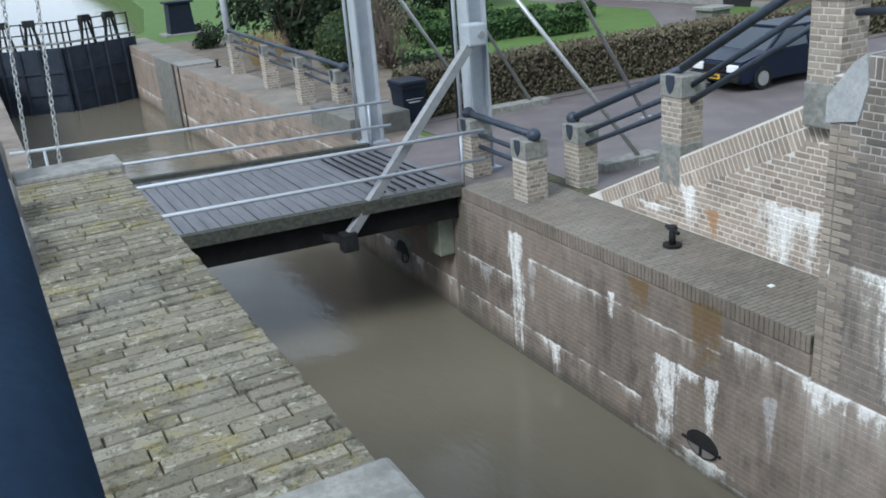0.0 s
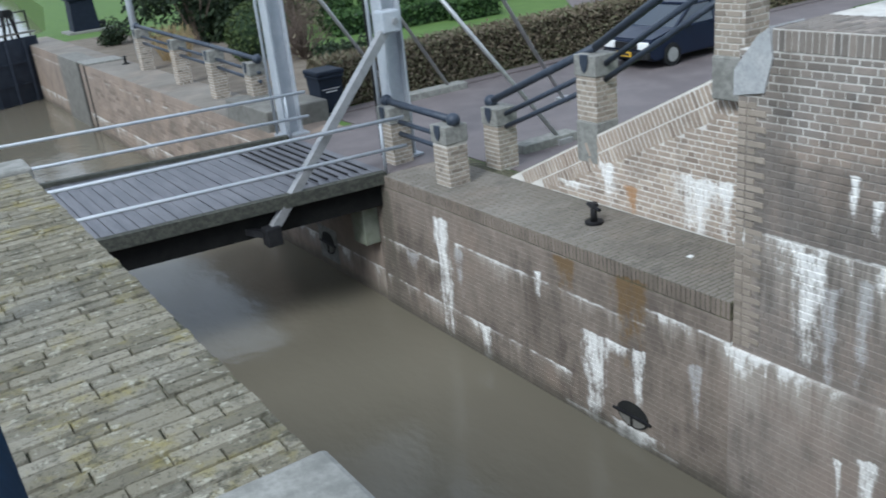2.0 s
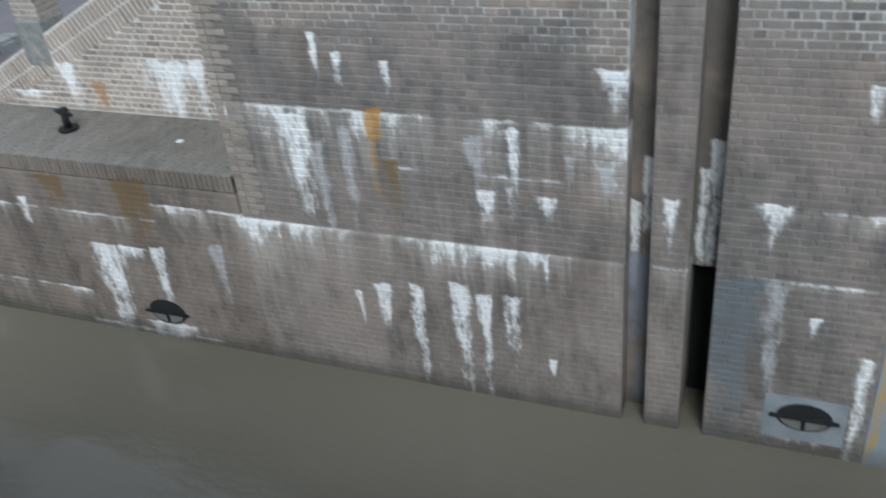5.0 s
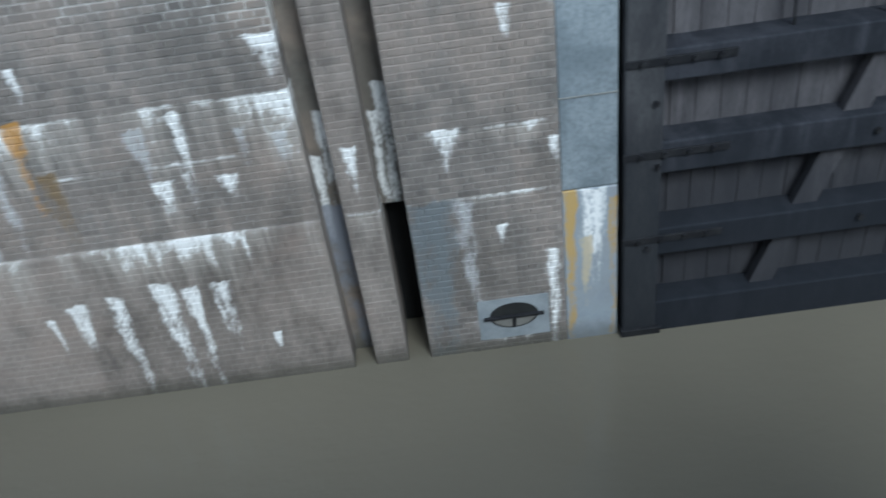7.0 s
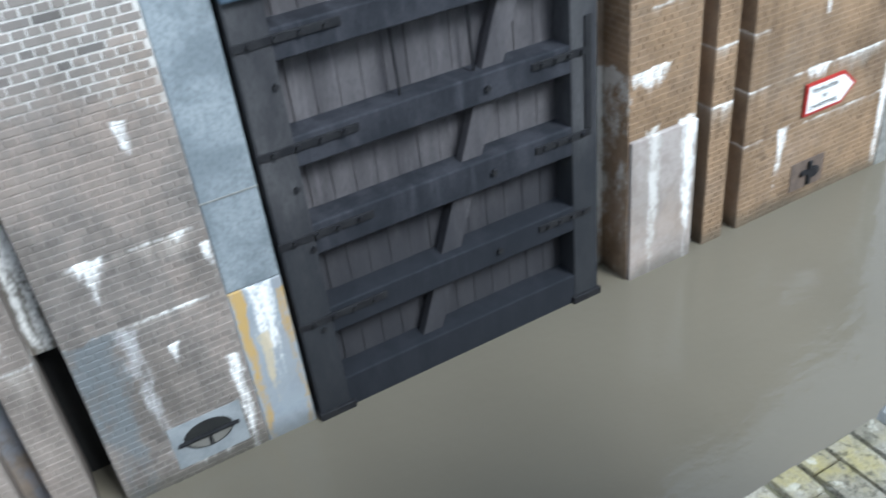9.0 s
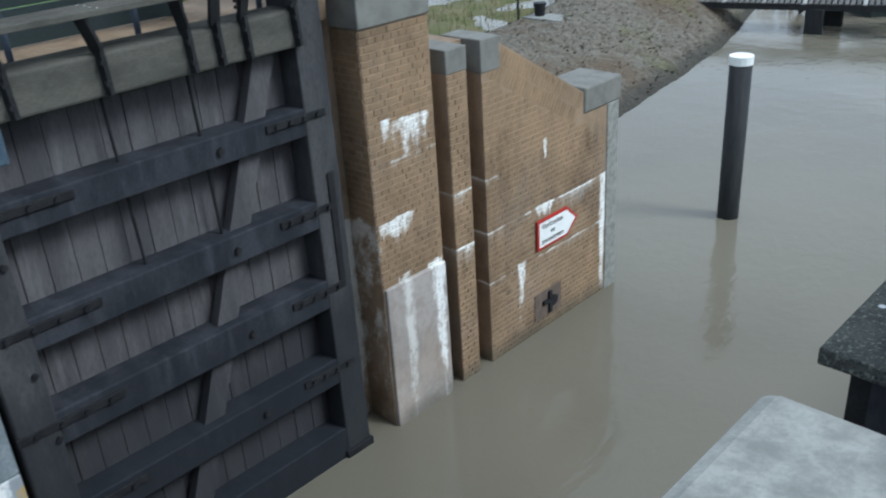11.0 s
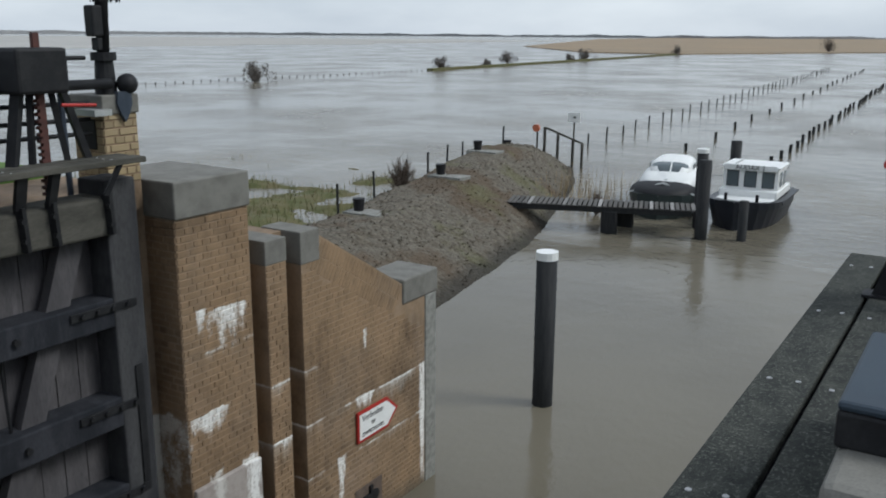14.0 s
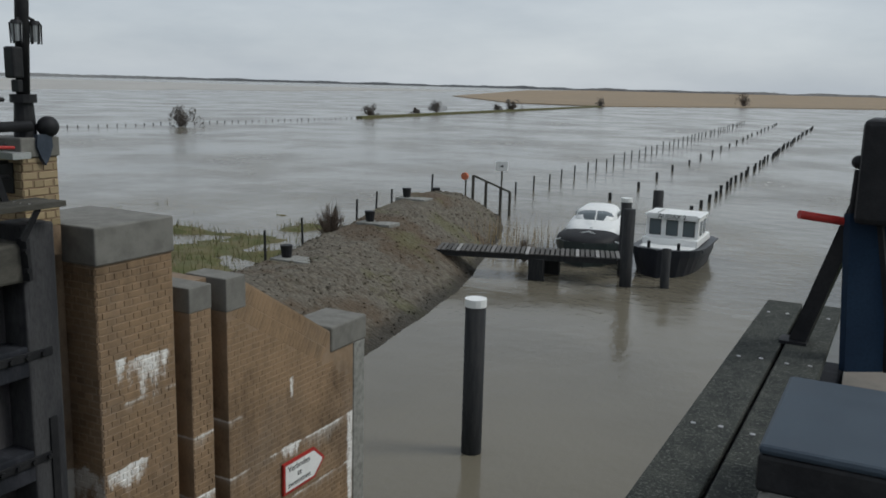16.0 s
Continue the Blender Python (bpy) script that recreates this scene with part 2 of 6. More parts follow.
brick_quay = masonry("quay_brick", (0.14, 0.116, 0.098), (0.198, 0.163, 0.135), (0.25, 0.208, 0.174), QUAY_LEDGES, QUAY_STAINS, 0.8, dirt=0.8, grime=(0.115, 0.097, 0.08), film=0.8)
mortar_quay = masonry("quay_mortar", (0.2, 0.17, 0.143), (0.205, 0.172, 0.144), (0.27, 0.23, 0.195), QUAY_LEDGES, QUAY_STAINS, 0.7, mortar=True, dirt=0.6, grime=(0.115, 0.097, 0.08), film=0.85)
SLOPE_STAINS = ((7.35, 3.35, 0.8, 0.8, WHITE), (6.9, 3.4, 0.25, 0.8, WHITE), (9.0, 3.25, 0.35, 0.55, WHITE), (8.56, 3.0, 0.26, 0.28, (0.36, 0.2, 0.09)), (9.8, 2.84, 0.8, 0.12, WHITE))
brick_slope = masonry("pale_brick", (0.25, 0.2, 0.16), (0.38, 0.31, 0.25), (0.46, 0.385, 0.31), (), SLOPE_STAINS, 0.0, dirt=0.35)
mortar_slope = masonry("pale_mortar", (0.62, 0.59, 0.54), (0.66, 0.63, 0.58), (0.74, 0.71, 0.66), (), SLOPE_STAINS, 0.0, mortar=True, dirt=0.15)
SEA_LEDGES = ((2.03, 0.16, 0.04, -10.7, -7.3), (1.27, 0.14, 0.01, -10.7, -7.9), (2.8, 0.12, 0.0, -8.2, -7.3), (3.56, 0.1, 0.0, -7.1, -6.0))
SEA_STAINS = ((-6.7, 4.0, 0.6, 0.35, WHITE), (-6.3, 4.05, 0.15, 0.3, WHITE), (-6.35, 2.85, 0.6, 0.22, WHITE), (-6.4, 2.05, 0.2, 1.9, (0.6, 0.58, 0.54)), (-6.95, 2.05, 0.25, 1.9, WHITE), (-10.65, 2.0, 0.2, 2.0, WHITE), (-9.22, 3.0, 0.09, 0.45, WHITE), (-9.2, 2.05, 0.5, 0.22, WHITE), (-8.65, 1.3, 0.22, 0.6, WHITE), (-5.95, 2.8, 0.2, 2.4, (0.6, 0.58, 0.54)))
brick_sea = masonry("sea_brick", (0.135, 0.09, 0.053), (0.215, 0.142, 0.082), (0.28, 0.19, 0.115), SEA_LEDGES, SEA_STAINS, 0.6, dirt=0.3, film=0.85)
mortar_sea = masonry("sea_mortar", (0.23, 0.158, 0.098), (0.225, 0.155, 0.097), (0.3, 0.23, 0.17), SEA_LEDGES, SEA_STAINS, 0.6, mortar=True, dirt=0.3, film=0.88)
brick_far = masonry("far_brick", (0.17, 0.135, 0.11), (0.27, 0.215, 0.175), (0.35, 0.28, 0.23), ((2.2, 0.2, -0.05, 13, 60), (0.65, 0.3, 0.05, 13, 60)), (), 0.6)
brick_post_mat = masonry("post_brick", (0.21, 0.178, 0.145), (0.32, 0.275, 0.225), (0.4, 0.345, 0.285), dirt=0.2)
mortar_post = masonry("post_mortar", (0.5, 0.47, 0.42), (0.48, 0.45, 0.4), (0.6, 0.57, 0.52), mortar=True, dirt=0.1)
paving = masonry("quay_paving_brick", (0.15, 0.138, 0.12), (0.2, 0.18, 0.155), (0.24, 0.218, 0.19), dirt=0.4, film=0.5)


def coping_brick():
    g = Graph("mossy_coping_brick")
    c = g.ramp(g.chance(), (0.0, (0.145, 0.132, 0.098)), (0.5, (0.2, 0.182, 0.135)), (1.0, (0.27, 0.247, 0.19)))
    patch, spot, fine, pit = g.noise(4, 6, 0.7), g.noise(24, 4, 0.6), g.noise(140, 3, 0.6), g.noise(55, 4, 0.7, (1, 1, 1), (2, 2, 9))
    c = g.mix(g.math("MULTIPLY", g.step(g.noise(2.6, 5, 0.65, (1, 1, 1), (4, 4, 0)), 0.45, 0.66), 0.55), c, (0.28, 0.264, 0.22))
    c = g.mix(g.math("MULTIPLY", g.step(patch, 0.5, 0.7), 0.65), c, (0.27, 0.225, 0.06))
    c = g.mix(g.math("MULTIPLY", g.step(g.noise(9, 6, 0.75, (1, 1, 1), (1, 6, 2)), 0.52, 0.66), 0.7), c, (0.07, 0.067, 0.05))
    c = g.mix(g.math("MULTIPLY", g.step(spot, 0.58, 0.66), 0.75), c, (0.4, 0.385, 0.31))
    c = g.mix(g.math("MULTIPLY", g.step(pit, 0.54, 0.64), 0.65), c, (0.045, 0.04, 0.028))
    c = g.mix(g.math("MULTIPLY", g.step(fine, 0.5, 0.75), 0.4), c, (0.1, 0.085, 0.055))
    g.bump(g.math("ADD", g.math("ADD", spot, g.math("MULTIPLY", patch, 1.5)), g.math("ADD", fine, pit)), 0.7, 0.009)
    return g.done(c, 0.92, 0, 0.2)


brick_coping = coping_brick()
mortar_coping = plain("dark_coping_joint", (0.04, 0.04, 0.025), (0.15, 0.14, 0.085), 12, 0.95, fine=50)
granite = plain("grey_granite", (0.28, 0.276, 0.252), (0.17, 0.168, 0.152), 9, 0.85, fine=70, bump=0.35)
granite_dark = plain("weathered_granite", (0.195, 0.187, 0.167), (0.135, 0.129, 0.114), 4, 0.8, fine=110, bump=0.35)
bluestone = masonry("blue_stone", (0.25, 0.28, 0.31), (0.27, 0.3, 0.33), (0.32, 0.35, 0.37), (), ((-1.19, 2.0, 0.15, 2.1, (0.46, 0.29, 0.07)), (-1.42, 2.0, 0.3, 0.85, WHITE), (-1.35, 1.4, 0.12, 1.2, (0.5, 0.42, 0.28)), (-1.64, 1.85, 0.11, 2.0, (0.44, 0.27, 0.06))), 0.5, mortar=True, dirt=0.2)


def gate_timber(name, a, b, low_part, scale, fine, stretch):
    """Weathered timber, grey above an uneven line and darker below it."""
    g = Graph(name)
    big, small = g.noise(scale, 5, 0.65, stretch), g.noise(fine, 3, 0.6, stretch)
    c = g.mix(g.step(big, 0.35, 0.68), a, b)
    c = g.mix(g.math("MULTIPLY", g.step(small, 0.4, 0.75), 0.4), c, tuple(0.55 * v for v in a))
    c = g.mix(g.math("MULTIPLY", g.step(g.noise(1.0, 5, 0.7, (1, 5, 0.6), (3, 3, 3)), 0.55, 0.7), 0.4), c, tuple(1.6 * v for v in b))
    line = g.math("MULTIPLY_ADD", g.math("SUBTRACT", g.noise(0.9, 5, 0.65, (1, 1.5, 0.6), (2, 6, 1)), 0.5), 2.4, g.axes()[2])
    c = g.mix(g.math("MULTIPLY", g.math("SUBTRACT", 1.0, g.step(line, 1.7, 2.7)), 0.72), c, low_part)
    g.bump(g.math("ADD", g.math("MULTIPLY", big, 0.6), small), 0.4, 0.006)
    return g.done(c, 0.82, 0.0, 0.13)


gate_wood = gate_timber("tarred_gate_timber", (0.02, 0.0215, 0.026), (0.042, 0.043, 0.05), (0.015, 0.017, 0.021), 3, 60, (1, 1, 0.35))
gate_board = gate_timber("grey_gate_boards", (0.064, 0.06, 0.063), (0.11, 0.102, 0.104), (0.026, 0.027, 0.031), 1.6, 40, (1, 1.6, 0.3))
gate_post = gate_timber("weathered_gate_post", (0.035, 0.035, 0.038), (0.07, 0.069, 0.07), (0.018, 0.02, 0.023), 2.5, 50, (1, 1, 0.3))
gate_top = plain("weathered_grey_timber", (0.098, 0.092, 0.078), (0.052, 0.05, 0.043), 4, 0.85, fine=60, stretch=(1, 0.4, 1), spec=0.15)
iron = plain("black_iron", (0.011, 0.011, 0.013), (0.022, 0.022, 0.023), 8, 0.6, 0.0, 0.3, spec=0.25)
pipe_paint = plain("dark_blue_grey_paint", (0.032, 0.042, 0.062), (0.05, 0.062, 0.085), 8, 0.5, 0.1, 0.15)
steel_paint = plain("pale_grey_paint", (0.4, 0.43, 0.47), (0.46, 0.48, 0.51), 5, 0.45, 0.1, 0.12)
strut_grey = plain("dull_grey_steel", (0.27, 0.275, 0.28), (0.34, 0.34, 0.345), 6, 0.5, 0.2, 0.1)
galvanised = plain("galvanised_steel", (0.42, 0.42, 0.42), (0.52, 0.52, 0.52), 9, 0.42, 0.6, 0.1)
rail_blue = plain("dark_blue_rail_paint", (0.008, 0.02, 0.042), (0.011, 0.026, 0.05), 4, 0.75, 0.0, 0.1, spec=0.15)
# Shade below the bridge deck, put into the colour of the parts there.
under_shade = plain("shaded_underside", (0.01, 0.01, 0.01), (0.016, 0.016, 0.015), 4, 0.9, spec=0.1)
blue_paint = plain("slate_blue_paint", (0.026, 0.04, 0.058), (0.04, 0.058, 0.078), 6, 0.55, 0.0, 0.12, fine=200)
deck_wood = plain("wet_deck_planks", (0.08, 0.08, 0.092), (0.15, 0.147, 0.16), 3, 0.45, fine=60, bump=0.3, stretch=(3, 0.4, 1), spec=0.5)
def gritted():
    g = Graph("gritted_walkway_plank")
    a, b, c0 = g.noise(9, 4, 0.6), g.noise(75, 3, 0.7), g.noise(160, 2, 0.6, (1, 1, 1), (4, 2, 0))
    c = g.mix(g.step(a, 0.35, 0.7), (0.04, 0.043, 0.04), (0.065, 0.068, 0.06))
    c = g.mix(g.math("MULTIPLY", g.step(b, 0.52, 0.66), 0.8), c, (0.15, 0.155, 0.135))
    c = g.mix(g.math("MULTIPLY", g.step(c0, 0.56, 0.66), 0.8), c, (0.012, 0.012, 0.012))
    g.bump(g.math("ADD", b, c0), 0.8, 0.006)
    return g.done(c, 0.9, 0, 0.12)


plank_wood = gritted()
black_wood = plain("black_mooring_timber", (0.022, 0.023, 0.025), (0.042, 0.042, 0.042), 5, 0.75, stretch=(3, 3, 0.4), spec=0.2)
white_paint = plain("white_paint", (0.86, 0.86, 0.84), (0.8, 0.8, 0.78), 4, 0.4, bump=0.05)
asphalt = plain("wet_brick_road", (0.125, 0.105, 0.105), (0.175, 0.15, 0.148), 1.5, 0.6, fine=40, bump=0.3)
grass_mat = plain("winter_lawn", (0.07, 0.13, 0.025), (0.1, 0.17, 0.035), 1.2, 0.9, fine=30, bump=0.6)
dark_plastic = plain("dark_blue_plastic", (0.01, 0.015, 0.026), (0.016, 0.022, 0.036), 6, 0.65, bump=0.1, spec=0.2)
red_paint = plain("red_paint", (0.42, 0.03, 0.025), (0.34, 0.025, 0.02), 8, 0.45, bump=0.1)
letter_ink = plain("black_lettering", (0.02, 0.02, 0.02), (0.03, 0.03, 0.03), 6, 0.6, bump=0.05)
# Near-black colour that stands for the shade inside hollows and openings.
shade_stuff = plain("hollow_shade", (0.012, 0.012, 0.012), (0.02, 0.02, 0.018), 6, 0.9)


def water_material(name, colour, wave, scale):
    g = Graph(name)
    a, b = g.noise(scale, 4, 0.55, (1, 0.55, 1)), g.noise(scale * 4.5, 3, 0.6, (1, 0.6, 1))
    big = g.noise(0.12, 3, 0.5)
    y = g.axes()[1]
    open_sea = g.step(y, -16.0, -34.0)
    gust = g.step(g.noise(0.07, 5, 0.65, (1.0, 1.0, 1), (2, 9, 0)), 0.38, 0.66)
    c = g.mix(g.step(big, 0.35, 0.7), colour, tuple(v * 0.8 for v in colour))
    chop = g.math("MULTIPLY", g.math("MULTIPLY", open_sea, g.math("MULTIPLY_ADD", gust, 0.8, 0.35)), g.noise(0.8, 4, 0.6, (0.6, 1, 1)))
    g.bump(g.math("ADD", g.math("ADD", a, g.math("MULTIPLY", b, 0.35)), g.math("MULTIPLY", chop, 5.0)), wave, 0.12)
    g.p.inputs["IOR"].default_value = 1.33
    return g.done(c, g.math("ADD", g.math("MULTIPLY_ADD", a, 0.06, 0.06), g.math("MULTIPLY", open_sea, g.math("MULTIPLY_ADD", gust, 0.14, 0.04))), 0.0, 0.5)


water_mat = water_material("muddy_water", (0.156, 0.138, 0.104), 0.16, 1.3)


# ---- mesh helpers ----
def link(name, bm, material, parent=None, smooth=False):
    me = bpy.data.meshes.new(name)
    bm.to_mesh(me)
    bm.free()
    me.materials.append(material)
    if smooth:
        me.polygons.foreach_set("use_smooth", [True] * len(me.polygons))
    ob = new(name, me)
    if parent:
        ob.parent = parent
        ob.matrix_parent_inverse = parent.matrix_basis.inverted()
    return ob


def part(name, bm, material, parent, label="", smooth=False):
    return tagged(link(name, bm, material, parent, smooth), label)


def thing(name, label, category, at=(0, 0, 0), group="", kind=""):
    ob = new(name)
    ob.empty_display_size = 0.2
    ob.matrix_basis = Matrix.Translation(at)
    return tagged(ob, label, category, group, kind)


def box(bm, x0, x1, y0, y1, z0, z1, bevel=0.0, m=None):
    r = bmesh.ops.create_cube(bm, size=1.0)
    vs = r["verts"]
    t = Matrix.Translation(((x0 + x1) / 2, (y0 + y1) / 2, (z0 + z1) / 2)) @ Matrix.Diagonal((abs(x1 - x0), abs(y1 - y0), abs(z1 - z0), 1))
    bmesh.ops.transform(bm, matrix=(m @ t) if m else t, verts=vs)
    if bevel:
        es = list({e for v in vs for e in v.link_edges})
        bmesh.ops.bevel(bm, geom=es, offset=bevel, segments=2, affect="EDGES", profile=0.5)
    return bm


def B(*a, bevel=0.0, m=None):
    return box(bmesh.new(), *a, bevel=bevel, m=m)


def rod(bm, p, q, r, n=10, r2=None):
    p, q = Vector(p), Vector(q)
    d = q - p
    m = Matrix.Translation((p + q) / 2) @ d.to_track_quat("Z", "Y").to_matrix().to_4x4()
    bmesh.ops.create_cone(bm, cap_ends=True, segments=n, radius1=r, radius2=r if r2 is None else r2, depth=d.length, matrix=m)
    return bm


def R(p, q, r, n=10, r2=None):
    return rod(bmesh.new(), p, q, r, n, r2)


def ball(bm, c, r, n=12):
    bmesh.ops.create_uvsphere(bm, u_segments=n, v_segments=n // 2 + 2, radius=r, matrix=Matrix.Translation(c))
    return bm


def bar(bm, p, q, w, h):
    """A square bar from p to q, w wide and h high."""
    p, q = Vector(p), Vector(q)
    d = q - p
    m = Matrix.Translation((p + q) / 2) @ d.to_track_quat("Y", "Z").to_matrix().to_4x4() @ Matrix.Diagonal((w, d.length, h, 1))
    bmesh.ops.create_cube(bm, size=1.0, matrix=m)
    return bm


def prism(bm, outline, axis, lo, hi):
    """An outline of (a, b) swept along an axis: for x the outline is (y, z), for y (x, z), for z (x, y)."""
    def at(a, b, c):
        return {"x": (c, a, b), "y": (a, c, b), "z": (a, b, c)}[axis]
    low = [bm.verts.new(at(a, b, lo)) for a, b in outline]
    high = [bm.verts.new(at(a, b, hi)) for a, b in outline]
    n = len(outline)
    fs = [bm.faces.new(low), bm.faces.new(high)]
    fs += [bm.faces.new((low[i], low[(i + 1) % n], high[(i + 1) % n], high[i])) for i in range(n)]
    bmesh.ops.recalc_face_normals(bm, faces=fs)
    return bm


def P(outline, axis, lo, hi):
    return prism(bmesh.new(), outline, axis, lo, hi)


def structure(name, bm, material, label, category="wall", smooth=False):
    return tagged(link(name, bm, material, None, smooth), label, category, kind="structure")


# ---- brickwork: each brick is a small block with a bevelled rim, proud of the mortar ----
COURSE, LONG, SHORT, JOINT = 0.079, 0.232, 0.116, 0.015
rng = random.Random(7)


def brick_verts(u0, u1, v0, v1, d, rim=0.004):
    return [(u0, v0, 0), (u1, v0, 0), (u1, v1, 0), (u0, v1, 0), (u0 + rim, v0 + rim, d), (u1 - rim, v0 + rim, d), (u1 - rim, v1 - rim, d), (u0 + rim, v1 - rim, d)]


BRICK_FACES = [(4, 5, 6, 7), (0, 1, 5, 4), (1, 2, 6, 5), (2, 3, 7, 6), (3, 0, 4, 7)]
brick_shapes = {}


def lay(parent, m, pieces, material, single=None, name="brick", depth=0.009, label="bricks set in mortar", loose=1.0):
    """Bricks (u0, u1, v0, v1) on the plane m (u, v, outwards). Those that single(u, v) picks are objects of their own."""
    verts, faces = [], []
    for u0, u1, v0, v1 in pieces:
        d = depth * rng.uniform(0.55, 1.2)
        du, dv = rng.uniform(-0.002, 0.002) * loose, rng.uniform(-0.0015, 0.0015) * loose
        if single and single((u0 + u1) / 2, (v0 + v1) / 2):
            key = (round(u1 - u0, 3), round(v1 - v0, 3), material.name)
            if key not in brick_shapes:
                w, h = (u1 - u0) / 2, (v1 - v0) / 2
                me = bpy.data.meshes.new(name)
                me.from_pydata(brick_verts(-w, w, -h, h, 1.0), [], BRICK_FACES)
                me.materials.append(material)
                brick_shapes[key] = me
            ob = new(name, brick_shapes[key])
            ob.parent = parent
            ob.matrix_parent_inverse = parent.matrix_basis.inverted()
            ob.matrix_basis = m @ Matrix.Translation(((u0 + u1) / 2 + du, (v0 + v1) / 2 + dv, 0)) @ Matrix.Diagonal((1, 1, d, 1))
            continue
        b = len(verts)
        verts += [m @ Vector(p) for p in brick_verts(u0 + du, u1 + du, v0 + dv, v1 + dv, d)]
        faces += [tuple(b + i for i in f) for f in BRICK_FACES]
    if verts:
        me = bpy.data.meshes.new(name + "work")
        me.from_pydata(verts, [], faces)
        me.materials.append(material)
        ob = new(name + "work", me)
        ob.parent = parent
        ob.matrix_parent_inverse = parent.matrix_basis.inverted()
        tagged(ob, label, kind="stuff")


def bond(u0, u1, v0, v1, keep=None, course=COURSE, long=LONG, short=SHORT, start=0):
    """A course of stretchers, then one of headers, between the edges."""
    out, v, k = [], v0, start
    while v + course * 0.6 < v1:
        w = long if k % 2 == 0 else short
        u = u0 - (0 if k % 2 else (0.25 * long if k % 4 else 0.75 * long))
        while u < u1:
            a, b = max(u, u0) + JOINT / 2, min(u + w, u1) - JOINT / 2
            top = min(v + course, v1)
            if b - a > 0.03 and (keep is None or keep((a + b) / 2, (v + top) / 2)):
                out.append((a, b, v + JOINT / 2, top - JOINT / 2))
            u += w
        v += course
        k += 1
    return out


def rows(u0, u1, v0, v1, w, h, keep=None, shift=0.5, j=0.012):
    """Rows of alike bricks, each row shifted against the last."""
    out, v, k = [], v0, 0
    while v + h * 0.5 < v1:
        u = u0 - (shift * w if k % 2 else 0)
        while u < u1:
            a, b = max(u, u0) + j / 2, min(u + w, u1) - j / 2
            if b - a > 0.02 and (keep is None or keep((a + b) / 2, v + h / 2)):
                out.append((a, b, v + j / 2, min(v + h, v1) - j / 2))
            u += w
        v += h
        k += 1
    return out


def butted(u0, u1, v0, v1, w, h):
    """Courses of uneven bricks laid end to end, with open bed joints between the courses."""
    out, v = [], v0
    while v + h * 0.5 < v1:
        u, hh = u0 - rng.uniform(0.02, w), h * rng.uniform(0.92, 1.06)
        while u < u1:
            ln = w * rng.uniform(0.55, 1.15)
            a, b = max(u, u0), min(u + ln, u1)
            if b - a > 0.03:
                out.append((a + 0.001, b - 0.001, v + rng.uniform(0.002, 0.006), min(v + hh, v1) - rng.uniform(0.002, 0.006)))
            u += ln
        v += hh
    return out


def facing(x):
    """The plane at that x which looks to -x: u runs along -y, v up."""
    return Matrix(((0, 0, -1, x), (-1, 0, 0, 0), (0, 1, 0, 0), (0, 0, 0, 1)))


def facing_y(y, sign):
    """The plane at that y which looks to sign * y: v up."""
    return Matrix(((-sign, 0, 0, 0), (0, 0, sign, y), (0, 1, 0, 0), (0, 0, 0, 1)))


def flat(z):
    """The level plane at that height: u along x, v along y."""
    return Matrix.Translation((0, 0, z))


def wall_face(parent, x, y0, y1, z0, z1, material, single=None, keep=None, start=0, depth=0.009):
    lay(parent, facing(x), bond(-y1, -y0, z0, z1, keep and (lambda u, v: keep(-u, v)), start=start), material, single and (lambda u, v: single(-u, v)), depth=depth)


# ---- ground, water and land ----
QX, QTOP, UTOP = 7.2, 2.6, 5.58
structure("ground", B(-3500, 3500, -3500, 3500, -3.2, -3.0), plain("river_mud", (0.12, 0.1, 0.08), (0.16, 0.13, 0.1), 0.5, 0.9), "muddy river bed under the water", "ground")
bm = bmesh.new()
bmesh.ops.create_grid(bm, x_segments=2, y_segments=2, size=3500)
structure("water", bm, water_mat, "calm brown silty water filling lock and flooded marsh", "water")
structure("land_east", P([(8.6, 10.9), (7.3, 13.6), (7.3, 50.5), (9.3, 54.0), (13.2, 75), (21, 140), (32, 300), (500, 300), (500, 10.9)], "z", -3, 2.55), grass_mat, "flat green land behind the quay", "ground")
structure("road", B(8.9, 60, 11.0, 18.6, 2.4, 2.58), asphalt, "damp reddish brick road beside the quay", "road")
structure("pavement", B(8.6, 60, 18.6, 19.0, 2.4, 2.62), asphalt, "low brick verge along the hedge", "pavement")
structure("dike_east", P([(-5.9, 5.5), (5.7, 5.5), (11.3, 2.5), (11.3, -3), (-5.9, -3)], "x", 9.1, 60), grass_mat, "grassy sea dike behind the lock wall", "dike")
structure("land_west", P([(-80, -60), (0.2, -60), (0.2, -6.2), (0.2, 6.5), (0.2, 60), (-80, 60)], "z", -3, 2.5), grass_mat, "flat land on the near bank", "ground")
structure("dike_west", P([(-6.3, 5.35), (6.2, 5.35), (11.3, 2.4), (11.3, -2), (-6.3, -2)], "x", -30, 0.2), paving, "paved top of the near lock side", "dike")

groove_mat = masonry("groove_stone", (0.1, 0.09, 0.075), (0.11, 0.1, 0.085), (0.17, 0.155, 0.13), (), ((1.12, 3.1, 0.14, 0.9, WHITE), (1.25, 2.6, 0.12, 1.0, WHITE), (0.52, 3.3, 0.16, 1.3, WHITE), (0.62, 3.0, 0.1, 1.2, WHITE), (1.2, 2.0, 0.4, 2.2, (0.2, 0.21, 0.24))), 0.5, mortar=True)
